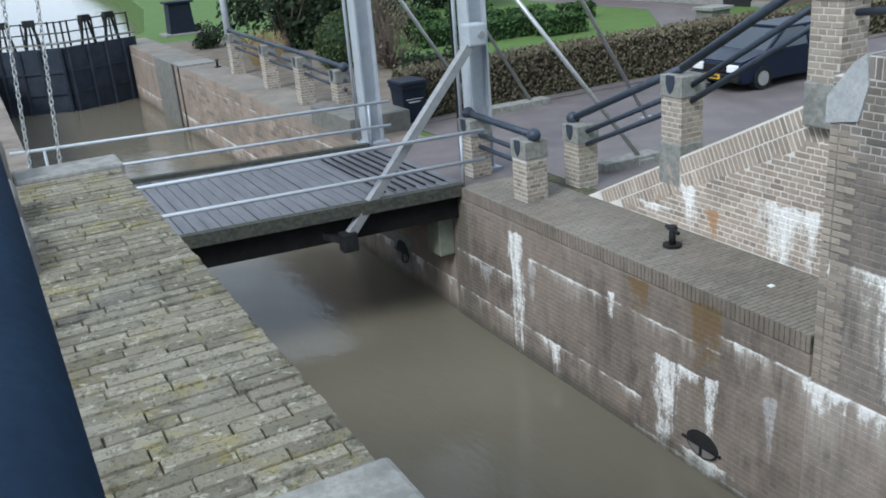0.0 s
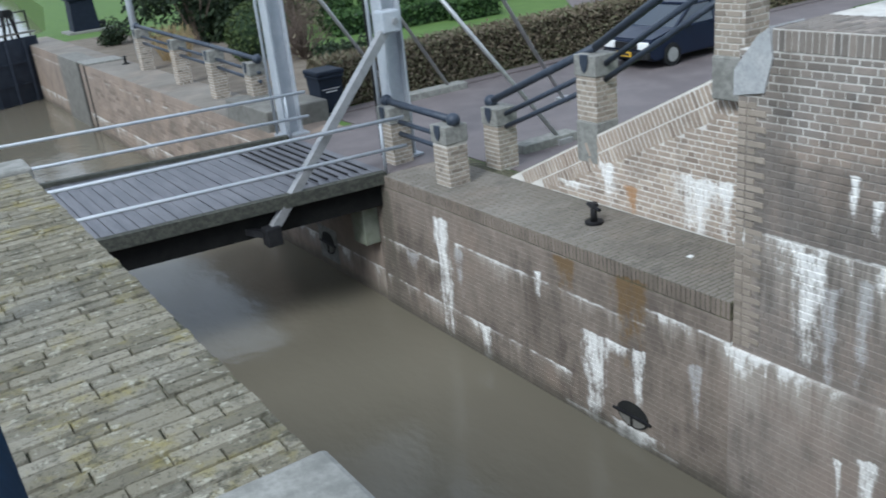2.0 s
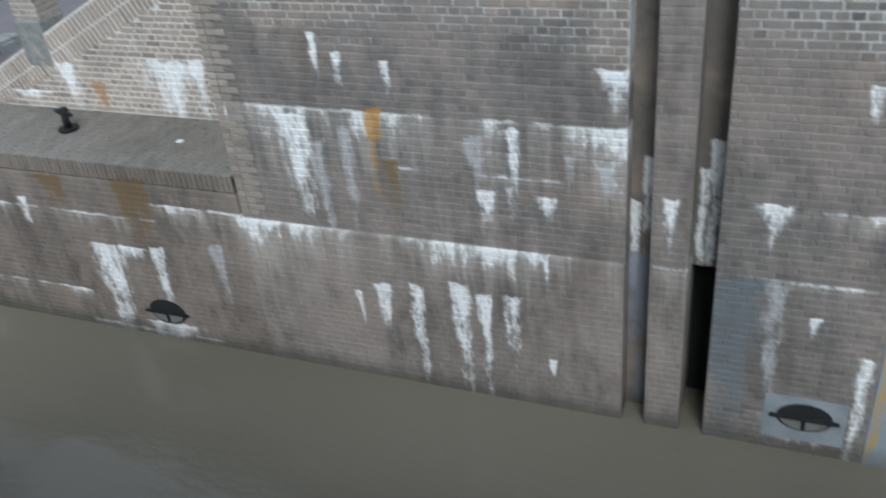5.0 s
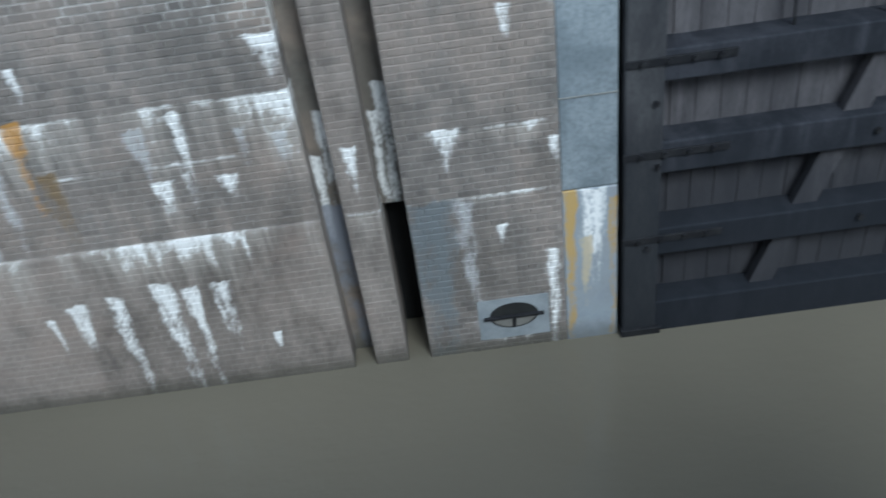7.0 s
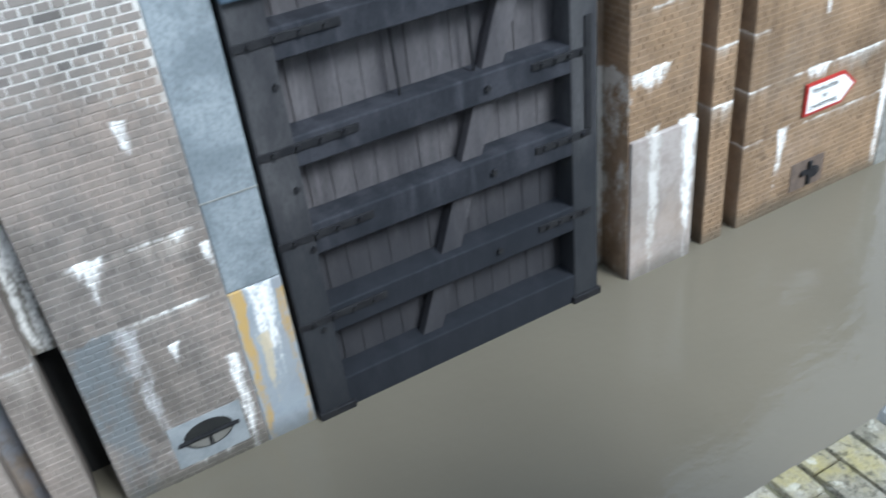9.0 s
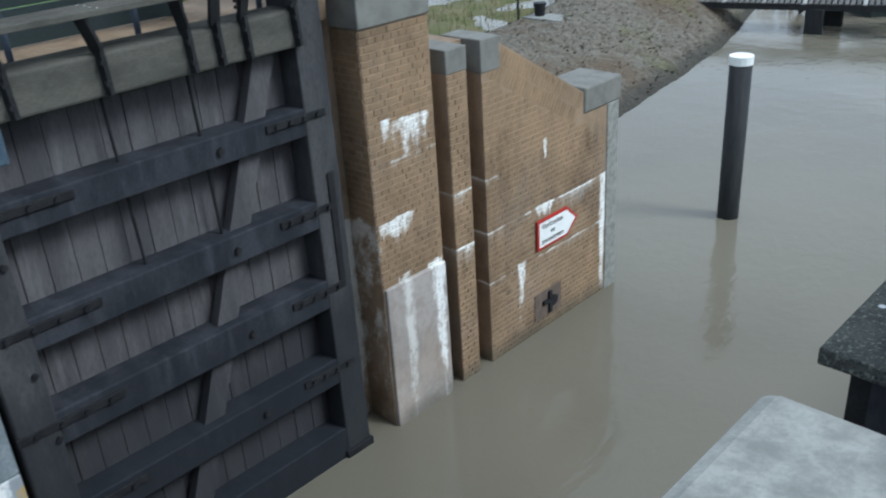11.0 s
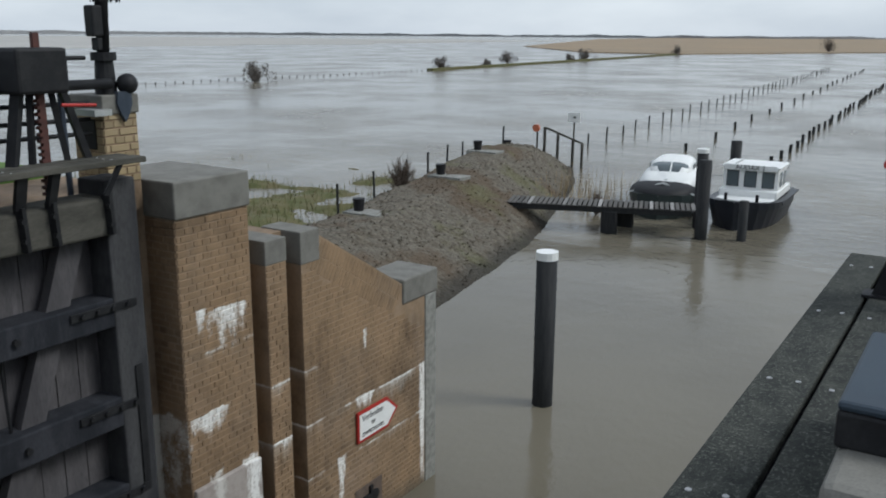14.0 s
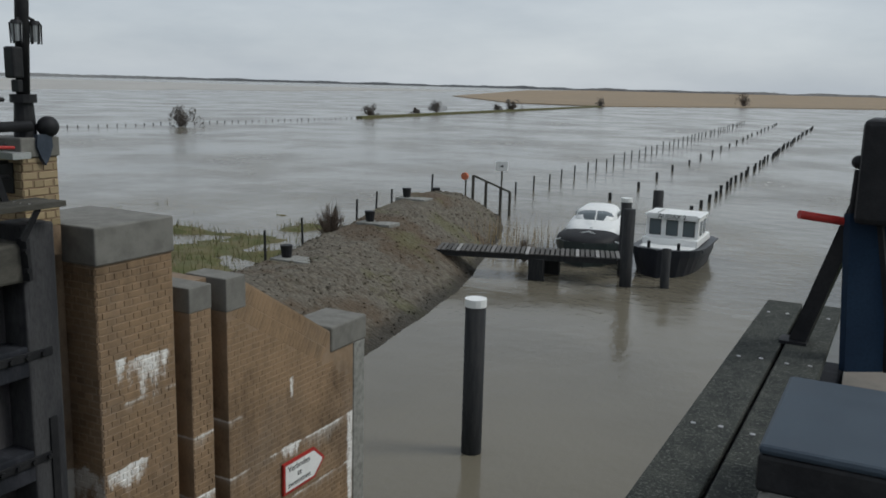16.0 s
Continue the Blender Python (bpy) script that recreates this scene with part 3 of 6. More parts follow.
# ---- far lock wall: quay, chamber wall with stop-log grooves, quoin ----
quay = structure("wall_quay", B(QX, 8.8, 5.72, 13.7, -3, 2.37), mortar_quay, "low brown brick quay wall streaked with white lime")
chamber = structure("wall_chamber", B(QX, 9.2, 1.3, 5.72, -3, 2.04), mortar_chamber, "tall brown brick lock chamber wall with lime streaks")
upper = structure("wall_upper", B(QX + 0.05, 9.2, 1.3, 5.72, 2.04, 5.36), mortar_upper, "upper brick lock wall with pale joints")
rib = structure("wall_rib", B(QX, 8.0, 0.69, 1.05, -3, 5.36), mortar_chamber, "narrow brick rib between two stop-log grooves")
panel = structure("wall_quoin_panel", B(QX, 8.3, -1.12, 0.43, -3, 5.36), mortar_upper, "brick wall panel beside the gate quoin")
structure("groove_back", B(7.5, 8.0, 1.05, 1.3, -3, 5.36), groove_mat, "dark stop-log groove in the lock wall", "groove")
structure("groove_back", B(7.52, 8.0, 0.43, 0.69, 1.95, 5.36), groove_mat, "dark stop-log groove in the lock wall", "groove")
# The back of the lower groove is painted black in place of deep shade.
structure("groove_back", B(7.9, 8.0, 0.43, 0.69, -3, 1.95), shade_stuff, "open lower groove in the lock wall, backed black as shade", "groove")
coping = structure("coping_upper", B(QX + 0.05, 9.2, -1.12, 5.35, 5.36, UTOP), mortar_upper, "brick coping along the upper lock wall", "coping")
quoin = structure("quoin", B(QX - 0.01, 8.1, -1.68, -1.12, 2.02, 5.55, bevel=0.02), plain("blue_grey_stone", (0.165, 0.19, 0.205), (0.27, 0.3, 0.315), 2.2, 0.7, fine=25, bump=0.2), "blue-grey stone heel quoin of the lock gate", "quoin")
structure("quoin_foot", B(QX - 0.012, 8.1, -1.68, -1.12, -3, 2.016, bevel=0.015), bluestone, "stone quoin foot with white and rusty runs", "quoin")
structure("quoin_joint", B(QX - 0.02, QX, -1.68, -1.12, 3.05, 3.06), granite, "thin pale joint in the stone quoin", "joint")
structure("wall_recess", B(7.58, 9.0, -6.03, -1.68, -3, 5.4), mortar_sea, "brick back of the gate recess")

sl0, sls = 11.35, 0.49


def slope_z(y):
    return 2.62 + max(0.0, sl0 - y) * sls


structure("slope_top", P([(sl0, 2.58), (sl0, 2.606), (5.72, slope_z(5.72) - 0.004), (5.72, slope_z(5.72) - 0.03)], "x", 8.564, 9.1), paving, "worn grey top of the sloping wing wall", "coping")
slope = structure("wall_slope", P([(sl0, 2.4), (sl0, 2.6), (5.72, slope_z(5.72) - 0.01), (5.72, 2.4)], "x", 8.56, 9.1), mortar_slope, "sloping pale brick wing wall rising from the quay")

# ---- sea side of the far wall ----
SX = 7.12
pier = structure("wall_pier", B(SX, 8.3, -7.08, -6.03, -3, 5.1), mortar_sea, "tall brown brick pier outside the gate")
structure("pier_foot", B(SX - 0.05, 7.6, -7.08, -6.05, -3, 2.0, bevel=0.02), masonry("plastered_foot", (0.3, 0.26, 0.23), (0.3, 0.26, 0.235), (0.4, 0.36, 0.33), SEA_LEDGES, SEA_STAINS, 0.5, mortar=True, dirt=0.4), "plastered foot of the brick pier with white runs", "plinth")
structure("pier_cap", B(SX - 0.03, 8.4, -7.1, -6.02, 5.1, 5.5, bevel=0.02), granite_dark, "thick grey granite block capping the pier", "cap stone")
pier2 = structure("wall_rib_sea", B(SX, 8.0, -7.68, -7.33, -3, 4.32), mortar_sea, "narrow brick rib between sea grooves")
structure("rib_cap", B(SX - 0.01, 8.0, -7.69, -7.32, 4.32, 4.62, bevel=0.015), granite_dark, "grey granite block capping the rib", "cap stone")
structure("groove_back", B(7.42, 8.1, -7.33, -7.08, -3, 4.6), mortar_sea, "dark groove in the sea wall", "groove")
structure("groove_back", B(7.42, 8.1, -7.95, -7.68, -3, 4.6), mortar_sea, "dark groove in the sea wall", "groove")
wing = structure("wall_wing", P([(-7.95, -3), (-7.95, 4.55), (-8.25, 4.55), (-10.1, 3.45), (-10.9, 3.1), (-10.9, -3)], "x", SX, 7.75), mortar_sea, "brown brick wing wall sloping down to the sea")
structure("wing_stone", B(SX - 0.01, 7.77, -8.3, -7.94, 4.2, 4.62, bevel=0.015), granite_dark, "grey granite springer stone on the wing wall", "cap stone")
structure("wing_cap", B(SX - 0.03, 7.85, -11.05, -10.12, 3.12, 3.5, bevel=0.03), granite_dark, "grey granite block ending the wing wall", "cap stone")
structure("wing_quoin", B(SX - 0.02, 7.8, -11.02, -10.72, -3, 3.12, bevel=0.02), granite, "pale stone quoin at the end of the wing wall", "quoin")

# ---- near lock wall, under the camera ----
NX = 0.74
near = structure("wall_near", B(-0.06, NX - 0.01, -1.27, 6.1, -3, 5.637), mortar_coping, "near brick lock wall with a mossy top")
structure("near_stone_end", B(0.08, NX + 0.02, 6.1, 6.45, 5.0, 5.68, bevel=0.02), granite, "pale granite block ending the mossy coping", "cap stone")
structure("near_stone_mid", B(0.05, NX + 0.02, 0.3, 1.93, 5.5, 5.665, bevel=0.02), granite, "pale granite slab on the near lock wall", "cap stone")
structure("near_stone_gate", B(0.05, NX + 0.01, -1.88, -1.27, 5.2, 5.665, bevel=0.05), granite, "pale granite slab beside the near gate", "cap stone")
structure("wall_near_low", B(-0.3, NX, 6.45, 60, -3, 2.45), mortar_quay, "low brick quay wall on the near bank")
structure("wall_near_recess", B(-0.4, 0.1, -6.2, -1.27, -3, 5.3), mortar_sea, "brick back of the near gate recess")


# ---- things on the far quay: brick rail posts and pipe rails ----
def brick_post(x, y, z0, z1, w=0.42, foot=0.0):
    """A brick post with a granite head, a dark shield on it and, on the slope, a granite foot."""
    ob = thing("rail_post", "square brick rail post with a grey stone head", "post", (x, y, z0), "rail posts of the far quay")
    h = w / 2
    cap = z1 - 0.3
    part("shaft", B(x - h + 0.008, x + h - 0.008, y - h + 0.008, y + h - 0.008, z0 - 0.3, cap), mortar_post, ob)
    if foot:
        part("foot", B(x - h - 0.02, x + h, y - h - 0.01, y + h + 0.01, z0 - 0.42, z0 + foot, bevel=0.02), granite, ob, "grey stone foot")
    zb = z0 + foot
    lay(ob, facing(x - h + 0.008), bond(-y - h, -y + h, zb, cap, course=0.075), brick_post_mat, depth=0.008)
    lay(ob, facing_y(y - h + 0.008, -1), bond(x - h, x + h, zb, cap, course=0.075, start=1), brick_post_mat, depth=0.008)
    lay(ob, facing_y(y + h - 0.008, 1), bond(-x - h, -x + h, zb, cap, course=0.075, start=1), brick_post_mat, depth=0.008)
    part("head", B(x - h - 0.012, x + h + 0.012, y - h - 0.012, y + h + 0.012, cap, z1, bevel=0.012), granite, ob, "grey stone head")
    sh = [(y - 0.075, z1 + 0.01), (y + 0.075, z1 + 0.01), (y + 0.08, z1 - 0.1), (y + 0.045, z1 - 0.2), (y, z1 - 0.25), (y - 0.045, z1 - 0.2), (y - 0.08, z1 - 0.1)]
    part("shield", P(sh, "x", x - h - 0.032, x - h - 0.008), pipe_paint, ob, "dark painted iron shield")
    return ob


POSTS = [(7.86, 13.82, 2.6, 3.66), (7.76, 11.88, 2.6, 3.62), (8.9, 12.0, 2.6, 3.66)]
for p in POSTS:
    brick_post(*p)
brick_post(8.78, 9.42, 3.62, 4.78, foot=0.2)
brick_post(8.62, 6.78, 4.9, 6.2, 0.44, foot=0.1)
FARP = [(8.0, 20.6, 3.06, 3.86), (8.12, 23.7, 2.6, 3.9), (8.25, 27.2, 2.6, 3.95), (8.42, 31.6, 2.6, 4.0)]
for p in FARP:
    brick_post(*p)
structure("stone_block", B(7.22, 8.75, 18.35, 20.9, 2.4, 3.06, bevel=0.03), granite_dark, "heavy grey concrete block beside the bridge", "block")


def rail(points, top_r=0.062, mid_r=0.042, drops=(0.33, 0.55), balls=True, group="quay rails"):
    ob = thing("pipe_rail", "dark blue-grey painted iron pipe railing on brick posts", "railing", points[0], group)
    for a, b in zip(points, points[1:]):
        part("top_rail", R(a, b, top_r, 14), pipe_paint, ob, smooth=True)
        for d in drops:
            part("mid_rail", R((a[0], a[1], a[2] - d), (b[0], b[1], b[2] - d), mid_r, 12), pipe_paint, ob, smooth=True)
    if balls:
        for p in (points[0], points[-1]):
            part("ball_end", ball(bmesh.new(), p, top_r * 1.9, 14), pipe_paint, ob, smooth=True)
    return ob


rail([(7.86, 14.0, 3.72), (7.76, 11.72, 3.7)])
rail([(8.9, 12.2, 3.72), (8.78, 9.42, 4.86), (8.62, 6.88, 6.28), (8.62, 4.0, 6.55)])
rail([(8.0, 20.3, 3.95), (8.12, 23.7, 4.0), (8.25, 27.2, 4.03), (8.42, 31.9, 4.08)])
structure("corner_stone", P([(5.76, 4.9), (5.76, 5.16), (5.5, 5.5), (5.36, 5.6), (5.32, 5.3), (5.4, 4.96)], "x", QX + 0.02, 7.75), plain("pale_plaster", (0.36, 0.37, 0.375), (0.46, 0.46, 0.455), 3.5, 0.85, fine=30, bump=0.25), "pale grey stone at the head of the sloping wall", "cap stone")


def bollard(x, y, z, s=1.0):
    ob = thing("bollard", "small black iron mooring bollard with a cross bar", "bollard", (x, y, z))
    part("base", R((x, y, z), (x, y, z + 0.035 * s), 0.13 * s, 16), iron, ob)
    part("stem", R((x, y, z + 0.03 * s), (x, y, z + 0.26 * s), 0.05 * s, 14, 0.042 * s), iron, ob, smooth=True)
    part("cap", R((x, y, z + 0.25 * s), (x, y, z + 0.3 * s), 0.075 * s, 14, 0.06 * s), iron, ob)
    part("cross_bar", R((x - 0.05, y - 0.17 * s, z + 0.24 * s), (x + 0.05, y + 0.17 * s, z + 0.24 * s), 0.028 * s, 10), iron, ob)
    return ob


bollard(7.95, 8.68, 2.6)
bollard(8.3, 34.0, 2.6)
litter = thing("litter", "small pale scraps lying on the quay top", "litter", (8.0, 6.9, 2.6))
part("scrap", B(7.86, 7.93, 6.86, 6.93, 2.6, 2.612), white_paint, litter)


def culvert(y, z, w, h, x, frame_mat=None):
    """A low arched mouth over an iron bar with a stem below it; a stone surround where the wall has one."""
    ob = thing("culvert_flap", "black iron culvert flap in the lock wall", "culvert", (x, y, z))
    mid = z + h * 0.5
    oval = [(y + w / 2 * math.cos(a), mid + h * 0.5 * math.sin(a)) for a in np.linspace(0, 2 * math.pi, 24, endpoint=False)]
    part("mouth", P(oval, "x", x - 0.016, x + 0.02), shade_stuff, ob, "opening coloured black as shade")
    low = [(y + w * 0.44 * math.cos(a), mid + h * 0.43 * math.sin(a)) for a in np.linspace(math.pi, 2 * math.pi, 13)]
    part("flap", P(low, "x", x - 0.028, x), granite_dark, ob, "grey flap closing the lower half")
    part("flap_bar", B(x - 0.05, x - 0.015, y - w / 2 - 0.06, y + w / 2 + 0.06, mid - 0.02, mid + 0.015, bevel=0.006), iron, ob)
    part("flap_stem", B(x - 0.045, x - 0.012, y - 0.018, y + 0.018, z + 0.03, mid), iron, ob)
    if frame_mat:
        part("stone_frame", B(x - 0.012, x + 0.02, y - w / 2 - 0.12, y + w / 2 + 0.12, z - 0.14, z + h * 1.2), frame_mat, ob, "pale stone surround")
    return ob


culvert(-0.54, 0.3, 0.54, 0.36, QX, plain("pale_grey_stone", (0.3, 0.32, 0.33), (0.22, 0.24, 0.25), 4, 0.85))
culvert(7.25, 0.25, 0.56, 0.38, QX)
culvert(16.1, 0.3, 0.6, 0.5, 7.22, granite)
vent = thing("wall_grate", "square iron grate near the waterline of the wing wall", "grate", (SX, -9.25, 0.2))
part("mouth", B(SX - 0.014, SX + 0.02, -9.56, -8.92, 0.2, 0.64), plain("rusty_grate", (0.1, 0.075, 0.06), (0.15, 0.11, 0.085), 9, 0.85), vent)
part("flap_stem", B(SX - 0.05, SX - 0.01, -9.3, -9.24, 0.24, 0.6), iron, vent)
part("flap_bar", B(SX - 0.055, SX - 0.015, -9.42, -9.1, 0.42, 0.48), iron, vent)
part("flap_plate", R((SX - 0.03, -9.38, 0.4), (SX - 0.01, -9.38, 0.4), 0.09, 12), iron, vent)

# ---- far wall beyond the bridge and the inner gates ----
far_wall = structure("wall_far_quay", B(7.22, 8.6, 13.7, 50.2, -3, 2.59), brick_far, "long reddish brick quay wall beyond the bridge")
lay(far_wall, facing(7.22), rows(-35.0, -17.6, -0.1, 2.4, 0.5, 0.15), brick_far, depth=0.012, label="courses of the far quay wall")
structure("far_quay_top", B(7.25, 8.62, 18.4, 50.0, 2.585, 2.6), paving, "worn brick top of the far quay", "paving")
structure("garden_soil", P([(8.6, 19.0), (9.25, 19.0), (9.25, 20.5), (12.5, 22), (13, 34), (11, 46), (8.6, 46)], "z", 2.45, 2.57), plain("brown_soil", (0.13, 0.105, 0.08), (0.19, 0.16, 0.125), 1.5, 0.95, fine=20, bump=0.6), "bare brown soil between quay and garden", "ground")
# Thin dark strips on the wall face, painted as the shade of grooves.
structure("groove_far", B(7.2, 7.23, 35.9, 36.1, -1, 2.6), shade_stuff, "groove in the far quay wall, a strip coloured as shade", "groove")
structure("groove_far", B(7.2, 7.23, 36.8, 37.0, -1, 2.6), shade_stuff, "groove in the far quay wall, a strip coloured as shade", "groove")
structure("far_pillar", B(7.16, 8.0, 37.0, 40.5, -3, 2.63, bevel=0.02), granite_dark, "pale stone pillar beside the far grooves", "pillar")
structure("far_slab", B(7.18, 8.6, 35.4, 36.8, 2.59, 2.66), granite, "pale stone slab on the far quay", "cap stone")
structure("abutment", B(6.9, 7.22, 13.72, 14.2, 1.2, 2.38, bevel=0.02), plain("mossy_concrete", (0.24, 0.25, 0.2), (0.18, 0.2, 0.14), 4, 0.9), "greenish concrete bearing under the bridge end", "bearing")
gate_blue = plain("dark_blue_steel_gate", (0.026, 0.033, 0.048), (0.042, 0.05, 0.066), 2, 0.7, spec=0.2)


def inner_gate(x0, x1, y0, y1):
    ob = thing("inner_lock_gate", "closed dark blue steel lock gate across the canal", "lock gate", ((x0 + x1) / 2, (y0 + y1) / 2, 0), "inner lock gates")
    d = Vector((x1 - x0, y1 - y0, 0))
    n = Vector((d.y, -d.x, 0)).normalized()
    n = n if n.y < 0 else -n
    a, b = Vector((x0, y0, 0)), Vector((x1, y1, 0))
    zc = Vector((0, 0, 1))
    part("leaf", bar(bmesh.new(), a + zc * 0.5, b + zc * 0.5, 0.25, 5.0), gate_blue, ob)
    for f in (0.03, 0.3, 0.55, 0.8, 0.97):
        p = a.lerp(b, f) + n * 0.17
        part("stiffener", bar(bmesh.new(), p + zc * 0.0, p + zc * 2.98, 0.12, 0.1), gate_blue, ob)
    for zz in (0.9, 1.9):
        part("rib", bar(bmesh.new(), a.lerp(b, 0.03) + n * 0.15 + zc * zz, b.lerp(a, 0.03) + n * 0.15 + zc * zz, 0.07, 0.1), gate_blue, ob)
    part("walkway", bar(bmesh.new(), a + zc * 3.2 - n * 0.1, b + zc * 3.2 - n * 0.1, 0.5, 0.06), granite_dark, ob)
    for k in range(7):
        p = a.lerp(b, k / 6) - n * 0.35
        part("rail_post", R(p + zc * 3.0, p + zc * 4.2, 0.045, 8), iron, ob)
    for zz in (3.65, 4.15):
        part("hand_rail", R(a - n * 0.35 + zc * zz, b - n * 0.35 + zc * zz, 0.03, 8), iron, ob)
    for f in (0.35, 0.68):
        c = a.lerp(b, f) + n * 0.05
        t = d.normalized()
        for s in (-1, 1):
            part("winch_leg", R(c + t * 0.42 * s + zc * 2.6, c + t * 0.14 * s + zc * 4.2, 0.075, 8), iron, ob)
        part("winch_head", bar(bmesh.new(), c - t * 0.24 + zc * 4.2, c + t * 0.24 + zc * 4.2, 0.3, 0.3), iron, ob)
        part("rack", R(c + zc * 1.4, c + zc * 4.1, 0.045, 8), iron, ob)
    return ob


inner_gate(4.05, 7.6, 45.6, 47.2)
inner_gate(4.05, 0.7, 45.6, 47.2)


# ---- drawbridge ----
def ye(x):
    return 14.1 - 0.11 * x


def yf(x):
    return 18.62 - 0.165 * x


bridge = thing("drawbridge", "timber-decked steel drawbridge over the lock", "bridge", (4.0, 16, 2.5))
part("girder", P([(0.8, ye(0.8) + 0.12), (7.2, ye(7.2) + 0.12), (7.2, ye(7.2) + 0.42), (0.8, ye(0.8) + 0.42)], "z", 2.0, 2.46), under_shade, bridge, "steel girder under the near edge, coloured dark as shade")
part("girder", P([(0.8, yf(0.8) - 0.4), (7.2, yf(7.2) - 0.4), (7.2, yf(7.2) - 0.1), (0.8, yf(0.8) - 0.1)], "z", 2.05, 2.46), iron, bridge)
part("underdeck", P([(0.8, ye(0.8) + 0.15), (7.25, ye(7.25) + 0.15), (7.25, yf(7.25) - 0.15), (0.8, yf(0.8) - 0.15)], "z", 2.4, 2.5), under_shade, bridge)
moss_edge = plain("mossy_deck_edge", (0.035, 0.037, 0.03), (0.085, 0.085, 0.068), 14, 0.9)
part("edge_beam", P([(0.8, ye(0.8) - 0.06), (7.25, ye(7.25) - 0.06), (7.25, ye(7.25) + 0.1), (0.8, ye(0.8) + 0.1)], "z", 2.44, 2.66), moss_edge, bridge, "worn mossy edge beam")
part("edge_beam", P([(0.8, yf(0.8) - 0.06), (7.25, yf(7.25) - 0.06), (7.25, yf(7.25) + 0.1), (0.8, yf(0.8) + 0.1)], "z", 2.44, 2.68), moss_edge, bridge)
xx = 0.82
while xx < 7.2:
    part("plank", P([(xx, ye(xx) + 0.1), (xx + 0.19, ye(xx + 0.19) + 0.1), (xx + 0.19, yf(xx + 0.19) - 0.06), (xx, yf(xx) - 0.06)], "z", 2.5, 2.6 + rng.uniform(-0.008, 0.004)), deck_wood, bridge)
    xx += 0.205
for k in range(7):
    xb = 6.0 + k * 0.19
    part("tread_bar", P([(xb, ye(xb) + 0.5), (xb + 0.03, ye(xb) + 0.5), (xb + 0.03, yf(xb) - 0.5), (xb, yf(xb) - 0.5)], "z", 2.595, 2.625), iron, bridge)
structure("bridge_apron", P([(7.25, ye(7.25)), (9.0, ye(9) + 0.1), (9.0, yf(9) + 0.2), (7.25, yf(7.25))], "z", 2.3, 2.6), asphalt, "paved apron at the bridge end", "pavement")
for off, f in ((0.05, ye), (-0.05, yf)):
    rb = thing("bridge_railing", "pale grey painted steel tube railing on the bridge", "railing", (4, f(4), 2.6), "bridge railings")
    for zz in (3.54, 3.02):
        part("tube", R((0.3, f(0.3) + off, zz), (7.75, f(7.75) + off, zz), 0.034, 10), steel_paint, rb, smooth=True)
    for xp in (0.9, 3.0, 5.1, 7.3):
        if xp in (0.9, 7.3):
            part("stanchion", R((xp, f(xp) + off, 2.6), (xp, f(xp) + off, 3.56), 0.03, 10), steel_paint, rb, smooth=True)


def column(x, y, top):
    ob = thing("bridge_column", "pale grey painted steel column of the drawbridge portal", "column", (x, y, 2.6), "bridge portal columns")
    part("web", B(x - 0.16, x + 0.16, y - 0.02, y + 0.02, 2.5, top), steel_paint, ob)
    part("flange", B(x - 0.2, x - 0.16, y - 0.17, y + 0.17, 2.5, top), steel_paint, ob)
    part("flange", B(x + 0.16, x + 0.2, y - 0.17, y + 0.17, 2.5, top), steel_paint, ob)
    part("foot_plate", B(x - 0.3, x + 0.3, y - 0.28, y + 0.28, 2.55, 2.64), steel_paint, ob)
    part("conduit", R((x - 0.26, y + 0.2, 2.6), (x - 0.26, y + 0.2, top), 0.035, 10), steel_paint, ob, "thin white cable pipe", smooth=True)
    return ob


column(7.5, 17.75, 9.6)
c2 = column(8.12, 14.1, 9.6)
part("black_strip", B(7.84, 7.87, 14.4, 14.43, 2.6, 9.0), iron, c2, "black cable beside the column")
lever = thing("lifting_strut", "galvanised steel lifting strut from column to deck edge", "strut", (6.5, 13.6, 3.5))
part("tube", bar(bmesh.new(), (7.95, 13.75, 5.12), (5.05, 13.5, 2.1), 0.14, 0.15), strut_grey, lever)
part("hinge_block", B(7.75, 8.12, 13.62, 13.92, 4.95, 5.35, bevel=0.04), steel_paint, lever, "grey hinge block on the column")
part("hinge_pin", R((8.0, 13.58, 5.15), (8.0, 14.05, 5.15), 0.06, 14), strut_grey, lever, "grey hinge pin")
part("foot_block", B(4.9, 5.18, 13.36, 13.62, 1.86, 2.2, bevel=0.03), iron, lever, "black foot block")
part("foot_arm", bar(bmesh.new(), (5.0, 13.5, 2.05), (4.5, 13.9, 2.2), 0.1, 0.12), iron, lever)
for a, b in (((12.2, 18.4, 2.62), (7.6, 17.75, 9.3)), ((10.55, 12.3, 2.6), (8.2, 14.1, 6.7)), ((10.8, 18.7, 2.62), (7.6, 17.75, 6.9)), ((12.9, 14.9, 2.6), (8.2, 14.1, 9.2))):
    st = thing("stay_rod", "pale grey steel stay rod bracing the bridge portal", "stay", a, "bridge stays")
    part("rod", R(a, b, 0.042, 10), galvanised, st, smooth=True)
    part("shoe", B(a[0] - 0.16, a[0] + 0.16, a[1] - 0.12, a[1] + 0.12, 2.56, 2.68), galvanised, st)
sleeper = thing("concrete_sleeper", "long pale concrete footing for the bridge stays", "footing", (11.6, 18.4, 2.6))
part("beam", B(10.3, 12.6, 18.2, 18.6, 2.5, 2.74, bevel=0.02, m=Matrix.Rotation(0, 4, "Z")), granite, sleeper)
sleeper2 = thing("concrete_sleeper", "pale concrete footing beside the slope wall", "footing", (10.4, 12.3, 2.6))
